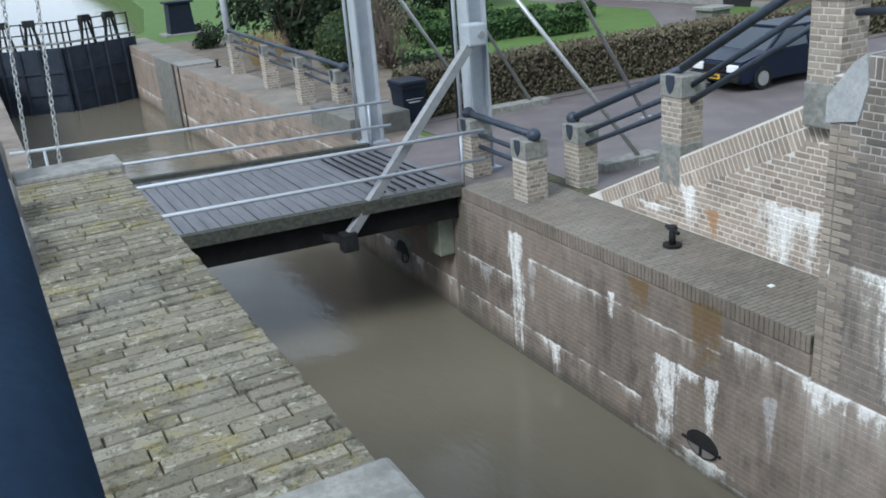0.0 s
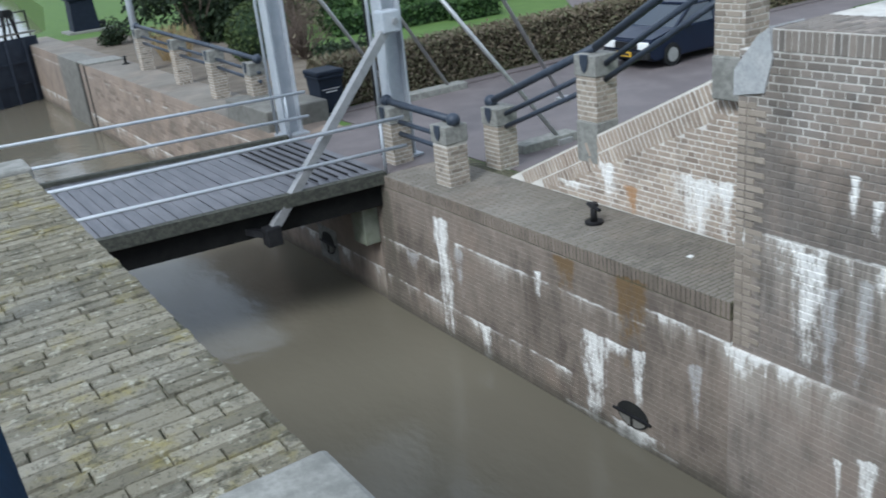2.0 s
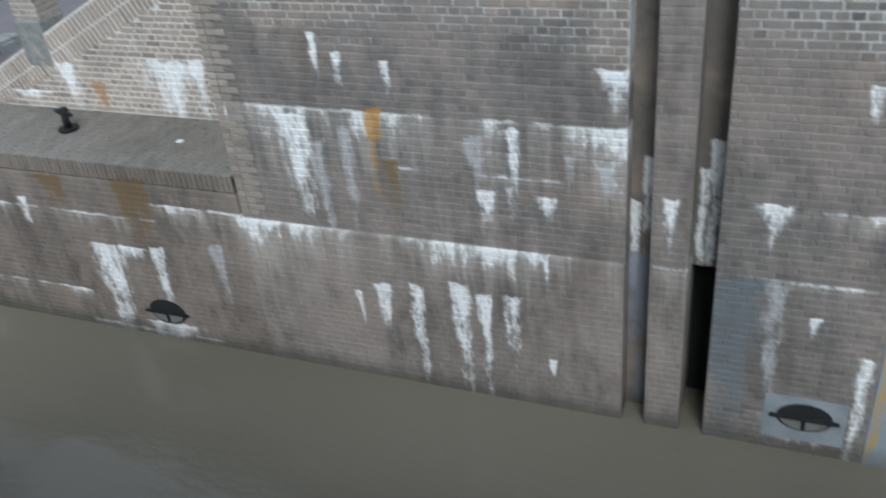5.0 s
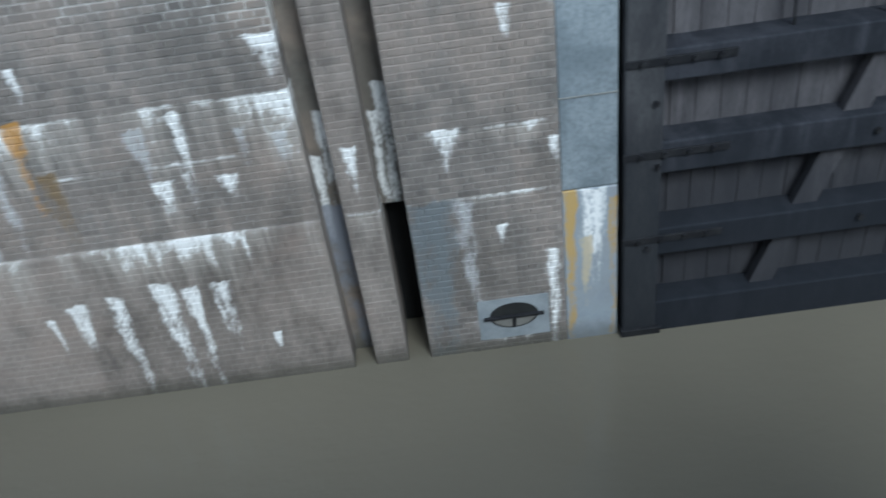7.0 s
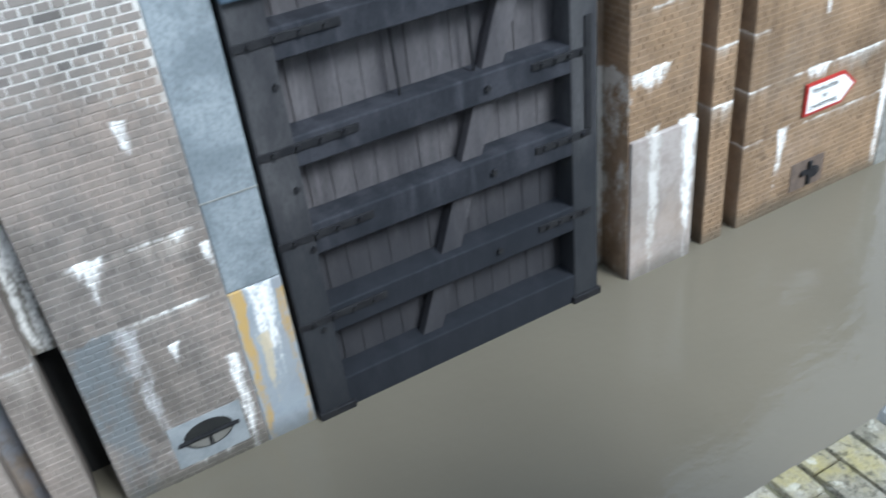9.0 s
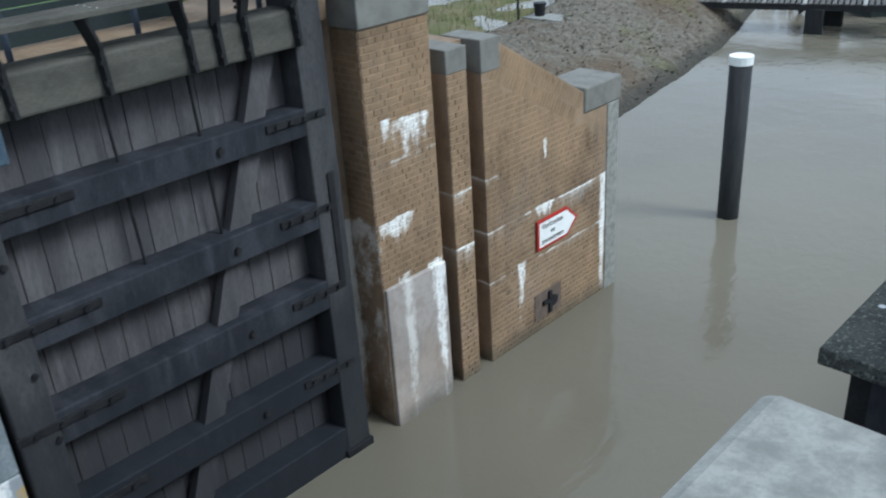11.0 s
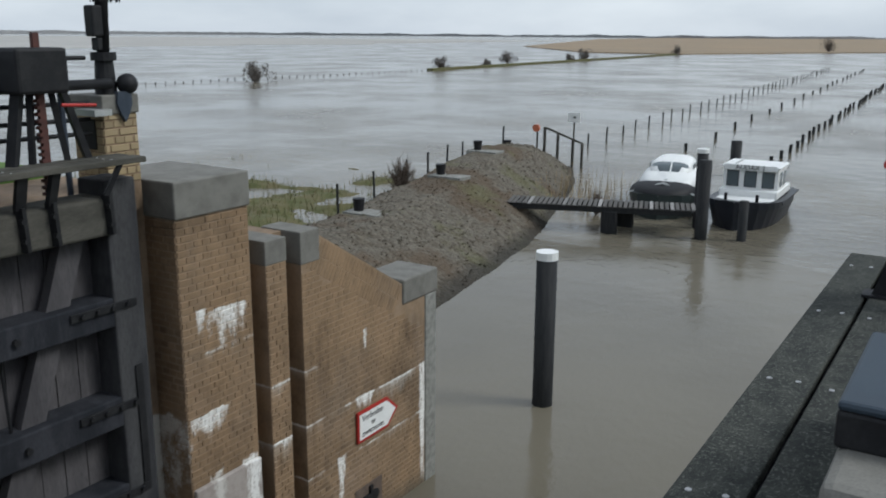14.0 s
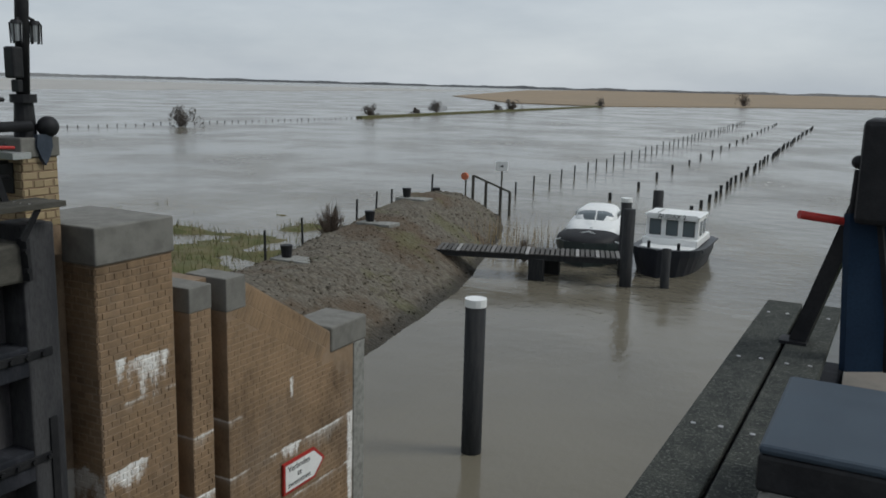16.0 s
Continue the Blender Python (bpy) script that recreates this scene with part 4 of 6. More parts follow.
part("beam", B(9.6, 10.9, 12.25, 12.6, 2.5, 2.74, bevel=0.02), granite, sleeper2)
tie = thing("portal_beam", "pale grey steel head beam of the drawbridge portal", "beam", (7.8, 16, 9.6))
part("cross_beam", bar(bmesh.new(), (7.5, 17.9, 9.6), (8.12, 13.9, 9.6), 0.3, 0.36), steel_paint, tie)
part("balance_arm", bar(bmesh.new(), (8.5, 17.7, 9.7), (0.4, 17.75, 9.2), 0.22, 0.3), steel_paint, tie)


def chain(p, q):
    """Interlocking oval links from p down to q."""
    p, q = Vector(p), Vector(q)
    d = q - p
    n = int(d.length / 0.098)
    base = d.to_track_quat("Z", "Y").to_matrix().to_4x4()
    ob = thing("lifting_chain", "galvanised steel chain hanging from the balance arm", "chain", p, "bridge chains")
    for k in range(n):
        bm = bmesh.new()
        m = Matrix.Translation(p + d * (k + 0.5) / n) @ base @ Matrix.Rotation(math.pi / 2 * (k % 2), 4, "Z")
        ring, seg = 10, 5
        grid = []
        for i in range(ring):
            a = 2 * math.pi * i / ring
            c, out = Vector((0.034 * math.cos(a), 0, 0.062 * math.sin(a))), Vector((math.cos(a), 0, math.sin(a)))
            grid.append([bm.verts.new(m @ (c + out * 0.013 * math.cos(2 * math.pi * j / seg) + Vector((0, 1, 0)) * 0.013 * math.sin(2 * math.pi * j / seg))) for j in range(seg)])
        for i in range(ring):
            for j in range(seg):
                bm.faces.new((grid[i][j], grid[i][(j + 1) % seg], grid[(i + 1) % ring][(j + 1) % seg], grid[(i + 1) % ring][j]))
        part("chain_link", bm, galvanised, ob, smooth=True)


chain((1.56, 17.7, 9.1), (0.95, 16.8, 2.62))
chain((0.98, 17.7, 9.1), (0.46, 16.9, 2.5))


# ---- sea gates: timber leaves lying open in their recesses ----
def bolt(bm, x, y, z, r=0.028):
    rod(bm, (x + 0.02, y, z), (x - 0.03, y, z), r, 8)


GY0, GY1 = -1.73, -5.6
gate = thing("sea_lock_gate", "tarred grey timber lock gate lying open in its recess", "lock gate", (7.3, -3.6, 0))
part("heel_post", B(7.14, 7.55, -2.1, GY0, -1.5, 5.55, bevel=0.02), gate_post, gate)
part("mitre_post", B(7.14, 7.55, GY1, -5.24, -1.5, 5.62, bevel=0.02), gate_post, gate)
RAILS = [(-0.6, 0.42), (1.08, 1.42), (2.1, 2.46), (3.1, 3.42), (4.16, 4.46)]
for z0, z1 in RAILS:
    part("cross_rail", B(7.15, 7.5, -5.26, -2.08, z0, z1, bevel=0.018), gate_wood, gate)
part("top_beam", B(7.08, 7.5, -5.3, -2.0, 5.1, 5.47, bevel=0.03), gate_top, gate, "worn pale top beam of the gate")
yy = -5.24
while yy < -2.1:
    part("board", B(7.45 + rng.uniform(-0.006, 0.006), 7.53, yy + 0.004, min(yy + 0.245, -2.08), -1.2, 5.12), gate_board, gate)
    yy += 0.25
brace = bmesh.new()
bar(brace, (7.33, -4.95, 5.1), (7.33, -3.25, 0.3), 0.12, 0.24)
part("diagonal_brace", brace, gate_board, gate, "pale diagonal timber brace")
for z0, z1 in RAILS[1:]:
    zc = (z0 + z1) / 2
    for y0, y1 in ((-2.75, GY0 + 0.01), (GY1 + 0.1, -4.75)):
        strap = part("iron_strap", B(7.125, 7.15, y0, y1, zc + 0.02, zc + 0.1, bevel=0.004), iron, gate, "black iron strap")
        for k in range(4):
            bm = bmesh.new()
            bolt(bm, 7.125, y0 + (y1 - y0) * (0.15 + 0.23 * k), zc + 0.06)
            part("bolt", bm, iron, strap)
    bm = bmesh.new()
    bolt(bm, 7.14, -4.2, zc, 0.035)
    part("bolt", bm, iron, gate)
part("foot_shoe", B(7.1, 7.5, GY1 - 0.02, -5.2, -0.1, 0.1, bevel=0.01), iron, gate, "black iron shoe at the waterline")
part("foot_shoe", B(7.1, 7.5, -2.15, GY0 + 0.02, -0.1, 0.09, bevel=0.01), iron, gate)
part("edge_strap", B(7.12, 7.145, -5.5, -5.42, 2.4, 3.7), iron, gate)
for zz, yb in ((2.9, -2.02), (2.2, -2.06), (1.2, -1.98), (3.95, -2.04)):
    bm = bmesh.new()
    bolt(bm, 7.14, yb, zz, 0.03)
    part("bolt", bm, iron, gate)
part("collar_cover", B(7.06, 7.5, -2.3, -1.72, 4.78, 5.3, bevel=0.02), plain("chipped_blue_paint", (0.03, 0.055, 0.09), (0.06, 0.085, 0.11), 9, 0.7), gate, "blue painted plate at the gate heel")
for yv in (-3.3, -4.15):
    part("tie_rod", R((7.3, yv, 3.4), (7.3, yv + 0.06, 5.12), 0.016, 8), iron, gate)


def walkway(x0, x1, y0, y1, z, mat_, n=2):
    ob = thing("gate_walkway", "narrow plank walkway along the top of the lock gate", "walkway", ((x0 + x1) / 2, (y0 + y1) / 2, z), "gate walkways")
    w = (x1 - x0 - 0.02 * (n - 1)) / n
    for k in range(n):
        a = x0 + k * (w + 0.02)
        p = part("plank", B(a, a + w, y0 + (0.02 if k else 0), y1, z - 0.055, z, bevel=0.008), mat_, ob)
        for yb in np.linspace(y0 + 0.35, y1 - 0.35, 4):
            for xo in (0.25, 0.75):
                part("bolt_head", R((a + w * xo, yb + 0.04 * xo, z - 0.01), (a + w * xo, yb + 0.04 * xo, z + 0.003), 0.011, 10), galvanised, p, "bright bolt head")
    return ob


fw = walkway(6.92, 7.32, -5.58, -1.9, 5.84, gate_top)
for yb, lean in ((-2.4, 0.1), (-3.2, 0.12), (-4.02, 0.1), (-4.32, 0.0), (-4.62, -0.02), (-5.2, -0.12)):
    bm = bmesh.new()
    bar(bm, (6.98, yb + lean, 5.79), (7.06, yb, 5.5), 0.1, 0.045)
    bar(bm, (7.06, yb, 5.52), (7.065, yb - 0.02, 5.12), 0.1, 0.045)
    bolt(bm, 7.03, yb, 5.4)
    bolt(bm, 7.03, yb - 0.01, 5.22)
    part("bracket", bm, iron, fw, "bent iron bracket")


def gear(x, y, z, side, name_label):
    """Sluice winch: splayed struts, a toothed rack, a hooded head with a crank."""
    ob = thing("sluice_winch", name_label, "winch", (x, y, z), "sluice winches")
    h = 1.0
    for dy, ty, w in ((0.36, 0.12, 0.1), (0.16, 0.05, 0.05), (-0.2, -0.08, 0.06), (-0.42, -0.14, 0.09)):
        part("strut", bar(bmesh.new(), (x, y + dy, z - 0.03), (x + 0.08 * side, y + ty, z + h), w, 0.06), iron, ob)
    bm = bmesh.new()
    bar(bm, (x, y + 0.02, z - 0.5), (x, y + 0.02, z + h + 0.15), 0.05, 0.06)
    for k in range(22):
        box(bm, x - 0.03, x + 0.03, y + 0.04, y + 0.075, z - 0.3 + k * 0.06, z - 0.27 + k * 0.06)
    part("rack", bm, plain("rusty_rack", (0.06, 0.024, 0.02), (0.1, 0.036, 0.028), 9, 0.7), ob, "rusty red toothed rack")
    part("hood", B(x - 0.14, x + 0.2, y - 0.2, y + 0.3, z + 0.62, z + h + 0.02, bevel=0.03), iron, ob, "black iron gear hood")
    part("crank", R((x - 0.2 * side, y - 0.05, z + 0.52), (x - 0.2 * side, y - 0.4, z + 0.5), 0.016, 10), red_paint, ob, "red crank handle")
    return ob


gear(7.3, -4.8, 5.84, 1, "black iron sluice winch with a red rack on the gate")
fence = thing("gate_railing", "black iron railing behind the gate walkway", "railing", (7.62, -4.5, 5.6))
for zz in (6.02, 6.16, 6.32, 6.75):
    part("bar", R((7.62, -5.5, zz), (7.62, -1.6, zz + 0.04), 0.022, 8), iron, fence)
for yb in (-1.7, -2.7, -3.86, -5.2):
    part("upright", R((7.6, yb, 5.4), (7.6, yb + 0.02, 6.8), 0.03, 8), pipe_paint, fence)
hoard = thing("board_screen", "dark green slatted board screen behind the gate", "screen", (8.3, -3.4, 5.5))
for k in range(8):
    part("slat", B(8.28, 8.33, -4.75, -1.0, 5.42 + k * 0.17, 5.575 + k * 0.17), plain("dark_green_boards", (0.022, 0.034, 0.034), (0.03, 0.042, 0.042), 5, 0.7), hoard)
part("post", B(8.33, 8.43, -4.7, -4.6, 5.3, 6.8), iron, hoard)
part("post", B(8.33, 8.43, -1.2, -1.1, 5.3, 6.8), iron, hoard)

pil = thing("lamp_pillar", "yellowish brick pillar with a stone head beside the gate", "pillar", (7.72, -5.77, 5.4))
part("shaft", B(7.51, 7.98, -5.97, -5.57, 5.2, 6.2), mortar_sea, pil)
brick_yellow = masonry("yellow_brick", (0.25, 0.19, 0.1), (0.34, 0.26, 0.14), (0.42, 0.33, 0.19), dirt=0.2)
lay(pil, facing(7.51), bond(5.565, 5.975, 5.5, 6.2, course=0.08), brick_yellow)
lay(pil, facing_y(-5.57, 1), bond(-7.98, -7.505, 5.5, 6.2, course=0.08), brick_yellow)
part("head", B(7.48, 8.0, -5.99, -5.55, 6.2, 6.39, bevel=0.015), granite_dark, pil, "grey stone head")
part("shield", P([(-5.88, 6.42), (-5.72, 6.42), (-5.71, 6.3), (-5.75, 6.2), (-5.8, 6.12), (-5.85, 6.2), (-5.89, 6.3)], "x", 7.45, 7.5), pipe_paint, pil)
part("niche", B(7.62, 7.86, -5.56, -5.545, 5.85, 6.15), shade_stuff, pil, "niche in the pillar, a plate coloured as shade")
part("ledge", B(7.4, 7.7, -5.6, -5.4, 6.2, 6.26), galvanised, pil, "small metal ledge")
mast = thing("lamp_mast", "black iron mast with lanterns on the brick pillar", "lamp post", (7.65, -5.75, 6.39))
part("foot", R((7.65, -5.74, 6.38), (7.65, -5.74, 6.8), 0.11, 14, 0.085), iron, mast)
part("collar", R((7.65, -5.74, 6.72), (7.65, -5.74, 6.8), 0.125, 14), iron, mast)
part("pole", R((7.65, -5.74, 6.8), (7.65, -5.83, 8.6), 0.065, 14), iron, mast, smooth=True)
part("signal_box", B(7.58, 7.72, -5.72, -5.6, 6.95, 7.25, bevel=0.02), iron, mast)
part("clamp", B(7.6, 7.7, -5.74, -5.65, 6.82, 6.94, bevel=0.01), iron, mast)
for sy in (-0.1, 0.1):
    yl = -5.79 + sy
    lamp = part("lantern", R((7.62, yl, 7.3), (7.62, yl, 7.46), 0.045, 12, 0.055), plain("lantern_glass", (0.35, 0.36, 0.36), (0.28, 0.29, 0.3), 5, 0.2), mast, "small caged bulkhead lantern")
    part("lantern_cap", R((7.62, yl, 7.46), (7.62, yl, 7.5), 0.065, 12, 0.04), iron, lamp)
    bm = bmesh.new()
    for k in range(6):
        a = math.pi * k / 3
        rod(bm, (7.62 + 0.055 * math.cos(a), yl + 0.055 * math.sin(a), 7.28), (7.62 + 0.06 * math.cos(a), yl + 0.06 * math.sin(a), 7.47), 0.007, 6)
    part("cage", bm, iron, lamp)
    part("arm", R((7.65, -5.79, 7.55), (7.62, yl, 7.5), 0.014, 8), iron, mast)
horn = thing("pipe_rail", "black pipe rail with a ball end on the pillar", "railing", (7.5, -5.7, 6.5))
part("top_rail", R((7.52, -3.2, 6.5), (7.52, -5.7, 6.5), 0.05, 12), iron, horn, smooth=True)
part("ball_end", ball(bmesh.new(), (7.5, -5.88, 6.49), 0.105, 18), iron, horn, smooth=True)

sign = thing("warning_sign", "white arrow-shaped sign with a red border on the wing wall", "sign", (SX, -9.4, 1.6))
so = [(-8.97, 1.37), (-8.97, 1.83), (-9.68, 1.83), (-9.93, 1.6), (-9.68, 1.37)]
part("border", P(so, "x", SX - 0.045, SX - 0.012), red_paint, sign, "red sign border")
part("panel", P([(-9.01, 1.41), (-9.01, 1.79), (-9.66, 1.79), (-9.87, 1.6), (-9.66, 1.41)], "x", SX - 0.049, SX - 0.02), white_paint, sign, "white sign panel")
for text, zz, yy in (("Verboden", 1.68, -9.06), ("te", 1.565, -9.27), ("zwemmen", 1.45, -9.06)):
    cu = bpy.data.curves.new("lettering", "FONT")
    cu.body, cu.size, cu.extrude = text, 0.125, 0.002
    cu.materials.append(letter_ink)
    ob = new("lettering", cu)
    ob.parent = sign
    ob.matrix_parent_inverse = sign.matrix_basis.inverted()
    ob.matrix_basis = Matrix(((0, 0, -1, SX - 0.051), (-1, 0, 0, yy), (0, 1, 0, zz), (0, 0, 0, 1)))
    tagged(ob, "black lettering")

# ---- the near gate, beside the camera ----
nw = walkway(0.27, 0.72, -6.05, -2.14, 5.65, plank_wood)
ngate = thing("sea_lock_gate", "dark timber lock gate open below its plank walkway", "lock gate", (0.5, -4, 0))
part("leaf", B(0.22, 0.6, -6.0, -2.2, -1.5, 5.3, bevel=0.02), gate_wood, ngate)
part("bearer", B(0.4, 0.6, -5.95, -2.25, 5.3, 5.59), gate_wood, ngate)
for yb in (-2.3, -3.4, -4.6, -5.7):
    bm = bmesh.new()
    bar(bm, (0.62, yb, 5.6), (0.62, yb, 5.2), 0.09, 0.05)
    bar(bm, (0.64, yb, 5.57), (0.35, yb, 5.57), 0.06, 0.05)
    bolt(bm, 0.64, yb - 0.05, 5.42)
    part("bracket", bm, iron, nw, "black iron bracket")
ng = thing("sluice_winch", "black iron sluice winch with a red crank on the near gate", "winch", (0.2, -5.0, 5.65), "sluice winches")
part("strut", bar(bmesh.new(), (0.43, -5.05, 5.65), (0.2, -5.0, 6.42), 0.06, 0.085), iron, ng)
part("foot_plate", B(0.38, 0.52, -5.12, -4.98, 5.65, 5.665), iron, ng)
part("leg", bar(bmesh.new(), (0.1, -4.85, 5.6), (0.16, -4.95, 6.4), 0.2, 0.06), rail_blue, ng, "slate blue leg")
part("leg", bar(bmesh.new(), (-0.05, -4.95, 5.6), (0.1, -5.0, 6.4), 0.12, 0.06), iron, ng)
part("hood", B(-0.12, 0.21, -5.3, -4.8, 6.36, 6.88, bevel=0.03), iron, ng, "black iron gear hood")
part("crank", R((0.24, -4.95, 6.35), (0.46, -4.78, 6.39), 0.022, 12), red_paint, ng, "red crank handle")
part("crank_arm", R((0.23, -4.96, 6.32), (0.22, -4.96, 6.62), 0.016, 10), iron, ng)
part("knob", ball(bmesh.new(), (0.22, -4.95, 6.66), 0.035), iron, ng)
nstone = thing("kerb_stone", "mossy granite block beside the gate walkway", "stone", (0, -3, 5.4))
part("block", B(-0.6, 0.255, -3.3, -2.05, 5.3, 5.98, bevel=0.03), granite_dark, nstone)
cover = thing("steel_cover", "slate blue painted steel cover on the granite block", "cover", (0, -2.6, 6.0))
part("lid", B(-0.5, 0.262, -2.93, -2.28, 6.078, 6.105, bevel=0.012), blue_paint, cover)
# Side of the cover below its lid, its shadow painted as black.
part("shaded_side", B(-0.5, 0.262, -2.93, -2.28, 5.975, 6.08, bevel=0.012), iron, cover, "side of the cover, coloured black as shade")
for k, (y0, y1, zt) in enumerate(((6.05, 6.45, 5.95), (5.0, 5.55, 5.85), (4.2, 4.85, 5.8))):
    ks = thing("kerb_stone", "rounded mossy granite block beside the coping", "stone", (-0.1, y0, 5.4), "mossy blocks")
    part("block", B(-0.45, 0.075, y0, y1, 5.3, zt, bevel=0.06), granite_dark, ks)
nr = thing("stanchion", "dark blue painted pipe stanchion close by", "railing", (-0.3, 0.3, 5.4))
part("hand_rail", R((-0.042, 0.15, 6.72), (-0.042, 3.6, 6.72), 0.054, 18), rail_blue, nr, smooth=True)
part("upright", R((-0.03, 3.5, 5.3), (-0.03, 3.5, 6.72), 0.045, 14), rail_blue, nr, smooth=True)
part("upright", R((-0.06, 0.2, 5.3), (-0.03, 0.2, 6.7), 0.03, 14), rail_blue, nr, smooth=True)


# ---- road, garden and car behind the quay ----
def leaf_mat(name, *tones):
    g = Graph(name)
    c = g.ramp(g.chance(), *[(k / (len(tones) - 1), t) for k, t in enumerate(tones)])
    return g.done(c, 0.7, 0, 0.3)


def leaves(name, parent, material, points, size, label=""):
    """Many small tilted leaves, joined, at the points given."""
    verts, faces = [], []
    for p in points:
        n = Vector((rng.gauss(0, 1), rng.gauss(0, 1), rng.gauss(0.3, 1))).normalized()
        u = n.orthogonal().normalized()
        w = n.cross(u)
        s = size * rng.uniform(0.6, 1.3)
        b = len(verts)
        verts += [p - u * s, p + w * s * 0.55, p + u * s, p - w * s * 0.55]
        faces.append((b, b + 1, b + 2, b + 3))
    me = bpy.data.meshes.new(name)
    me.from_pydata([tuple(v) for v in verts], [], faces)
    me.materials.append(material)
    ob = new(name, me)
    ob.parent = parent
    ob.matrix_parent_inverse = parent.matrix_basis.inverted()
    return tagged(ob, label)


hedge_leaf = leaf_mat("beech_hedge_leaf", (0.11, 0.085, 0.06), (0.16, 0.128, 0.088), (0.1, 0.108, 0.055), (0.21, 0.17, 0.12))
box_leaf = leaf_mat("box_hedge_leaf", (0.02, 0.05, 0.015), (0.04, 0.085, 0.02), (0.06, 0.11, 0.03))
dark_leaf = leaf_mat("dark_evergreen_leaf", (0.01, 0.02, 0.01), (0.02, 0.035, 0.015), (0.035, 0.05, 0.02))
twig_mat = plain("bare_twigs", (0.1, 0.075, 0.06), (0.15, 0.115, 0.09), 8, 0.9)
reed_mat = leaf_mat("dry_reed", (0.3, 0.22, 0.11), (0.38, 0.29, 0.16), (0.24, 0.17, 0.09))


def hedge(name, label, x0, x1, y0, y1, z0, z1, material, n, size, core):
    ob = thing(name, label, "hedge", ((x0 + x1) / 2, (y0 + y1) / 2, z0))
    part("core", B(x0 + 0.08, x1 - 0.08, y0 + 0.08, y1 - 0.08, z0 - 0.1, z1 - 0.06), core, ob, "core coloured as the shade inside the hedge")
    pts = []
    for _ in range(n):
        f = rng.random()
        if f < 0.5:
            pts.append(Vector((rng.uniform(x0, x1), y0 + rng.uniform(-0.05, 0.12), rng.uniform(z0, z1))))
        elif f < 0.68:
            pts.append(Vector((x0 + rng.uniform(-0.05, 0.12), rng.uniform(y0, y1), rng.uniform(z0, z1))))
        else:
            pts.append(Vector((rng.uniform(x0, x1), rng.uniform(y0, y1), z1 + rng.gauss(-0.02, 0.045))))
    leaves("leaves", ob, material, pts, size)
    return ob


# Core colours: the shade between the leaves painted on a solid inside.
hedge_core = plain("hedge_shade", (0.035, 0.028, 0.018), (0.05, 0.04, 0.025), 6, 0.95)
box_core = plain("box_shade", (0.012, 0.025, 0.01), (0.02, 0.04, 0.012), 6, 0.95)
hedge("beech_hedge", "clipped brown beech hedge along the road", 9.3, 22.5, 19.3, 20.3, 2.55, 3.72, hedge_leaf, 26000, 0.05, hedge_core)
hedge("beech_hedge", "clipped brown beech hedge beyond the parked car", 22.5, 40, 19.3, 20.6, 2.55, 3.6, hedge_leaf, 9000, 0.07, hedge_core)
for x0, x1, y0, y1, zt in ((15.6, 18.0, 31.0, 32.0, 3.3), (18.0, 20.4, 30.3, 31.2, 3.35), (20.2, 22.2, 29.2, 30.2, 3.3), (16.4, 18.4, 33.2, 34.2, 3.25), (18.4, 20.4, 32.6, 33.6, 3.45), (20.6, 22.6, 31.6, 32.5, 3.2),
                          (17.2, 19.2, 36.0, 37.0, 3.3), (19.4, 21.4, 35.2, 36.2, 3.5), (21.6, 23.4, 33.8, 34.6, 3.25), (18.2, 20.2, 39.0, 40.0, 3.3), (21.0, 23.0, 38.0, 39.0, 3.4), (24.0, 25.5, 33.0, 34.0, 3.2)):
    hedge("box_hedge", "low clipped green box hedge in the garden", x0, x1, y0, y1, 2.5, zt, box_leaf, 1100, 0.075, box_core)


def shrub(name, label, c, rx, rz, n, size, material, twigs=0, category="shrub"):
    """A crown of many leaves round short limbs, uneven and with gaps."""
    ob = thing(name, label, category, c)
    c = Vector(c)
    bm = bmesh.new()
    for _ in range(max(8, twigs)):
        a, e = rng.uniform(0, 6.28), rng.uniform(0.35, 1.4)
        d = Vector((math.cos(a) * math.cos(e) * rx, math.sin(a) * math.cos(e) * rx, math.sin(e) * rz * 1.5)) * rng.uniform(0.6, 1.05)
        rod(bm, c, c + d, 0.03 * rx + 0.005, 5, 0.006)
        if twigs:
            for _ in range(3):
                m = c + d * rng.uniform(0.4, 0.9)
                rod(bm, m, m + Vector((rng.gauss(0, 0.22) * rx, rng.gauss(0, 0.22) * rx, abs(rng.gauss(0.2, 0.2)) * rz)), 0.008 * rx + 0.003, 4, 0.003)
    part("branchwork", bm, twig_mat, ob, "bare twigs")
    if n:
        lumps = [(Vector((rng.gauss(0, 0.45) * rx, rng.gauss(0, 0.45) * rx, rz * rng.uniform(0.15, 1.15))), rng.uniform(0.3, 0.55)) for _ in range(14)]
        pts = []
        for _ in range(n):
            l, r = rng.choice(lumps)
            d = Vector((rng.gauss(0, 1), rng.gauss(0, 1), rng.gauss(0, 1))).normalized()
            pts.append(c + l + Vector((d.x * rx, d.y * rx, d.z * rz)) * r * rng.uniform(0.75, 1.05))
        leaves("crown", ob, material, pts, size)
    return ob


def clipped_ball(c, r, label):
    ob = thing("round_bush", label, "shrub", c)
    c = Vector(c) + Vector((0, 0, r * 0.75))
    part("core", ball(bmesh.new(), c, r * 0.9, 20), box_core, ob, "core coloured as the shade inside the bush", smooth=True)
    pts = []
    for _ in range(3000):
        d = Vector((rng.gauss(0, 1), rng.gauss(0, 1), rng.gauss(0.2, 1))).normalized()
        pts.append(c + d * r * rng.uniform(0.9, 1.03))
    leaves("leaves", ob, leaf_mat("clipped_bush_leaf", (0.03, 0.05, 0.015), (0.05, 0.075, 0.02), (0.07, 0.09, 0.03)), pts, 0.06)


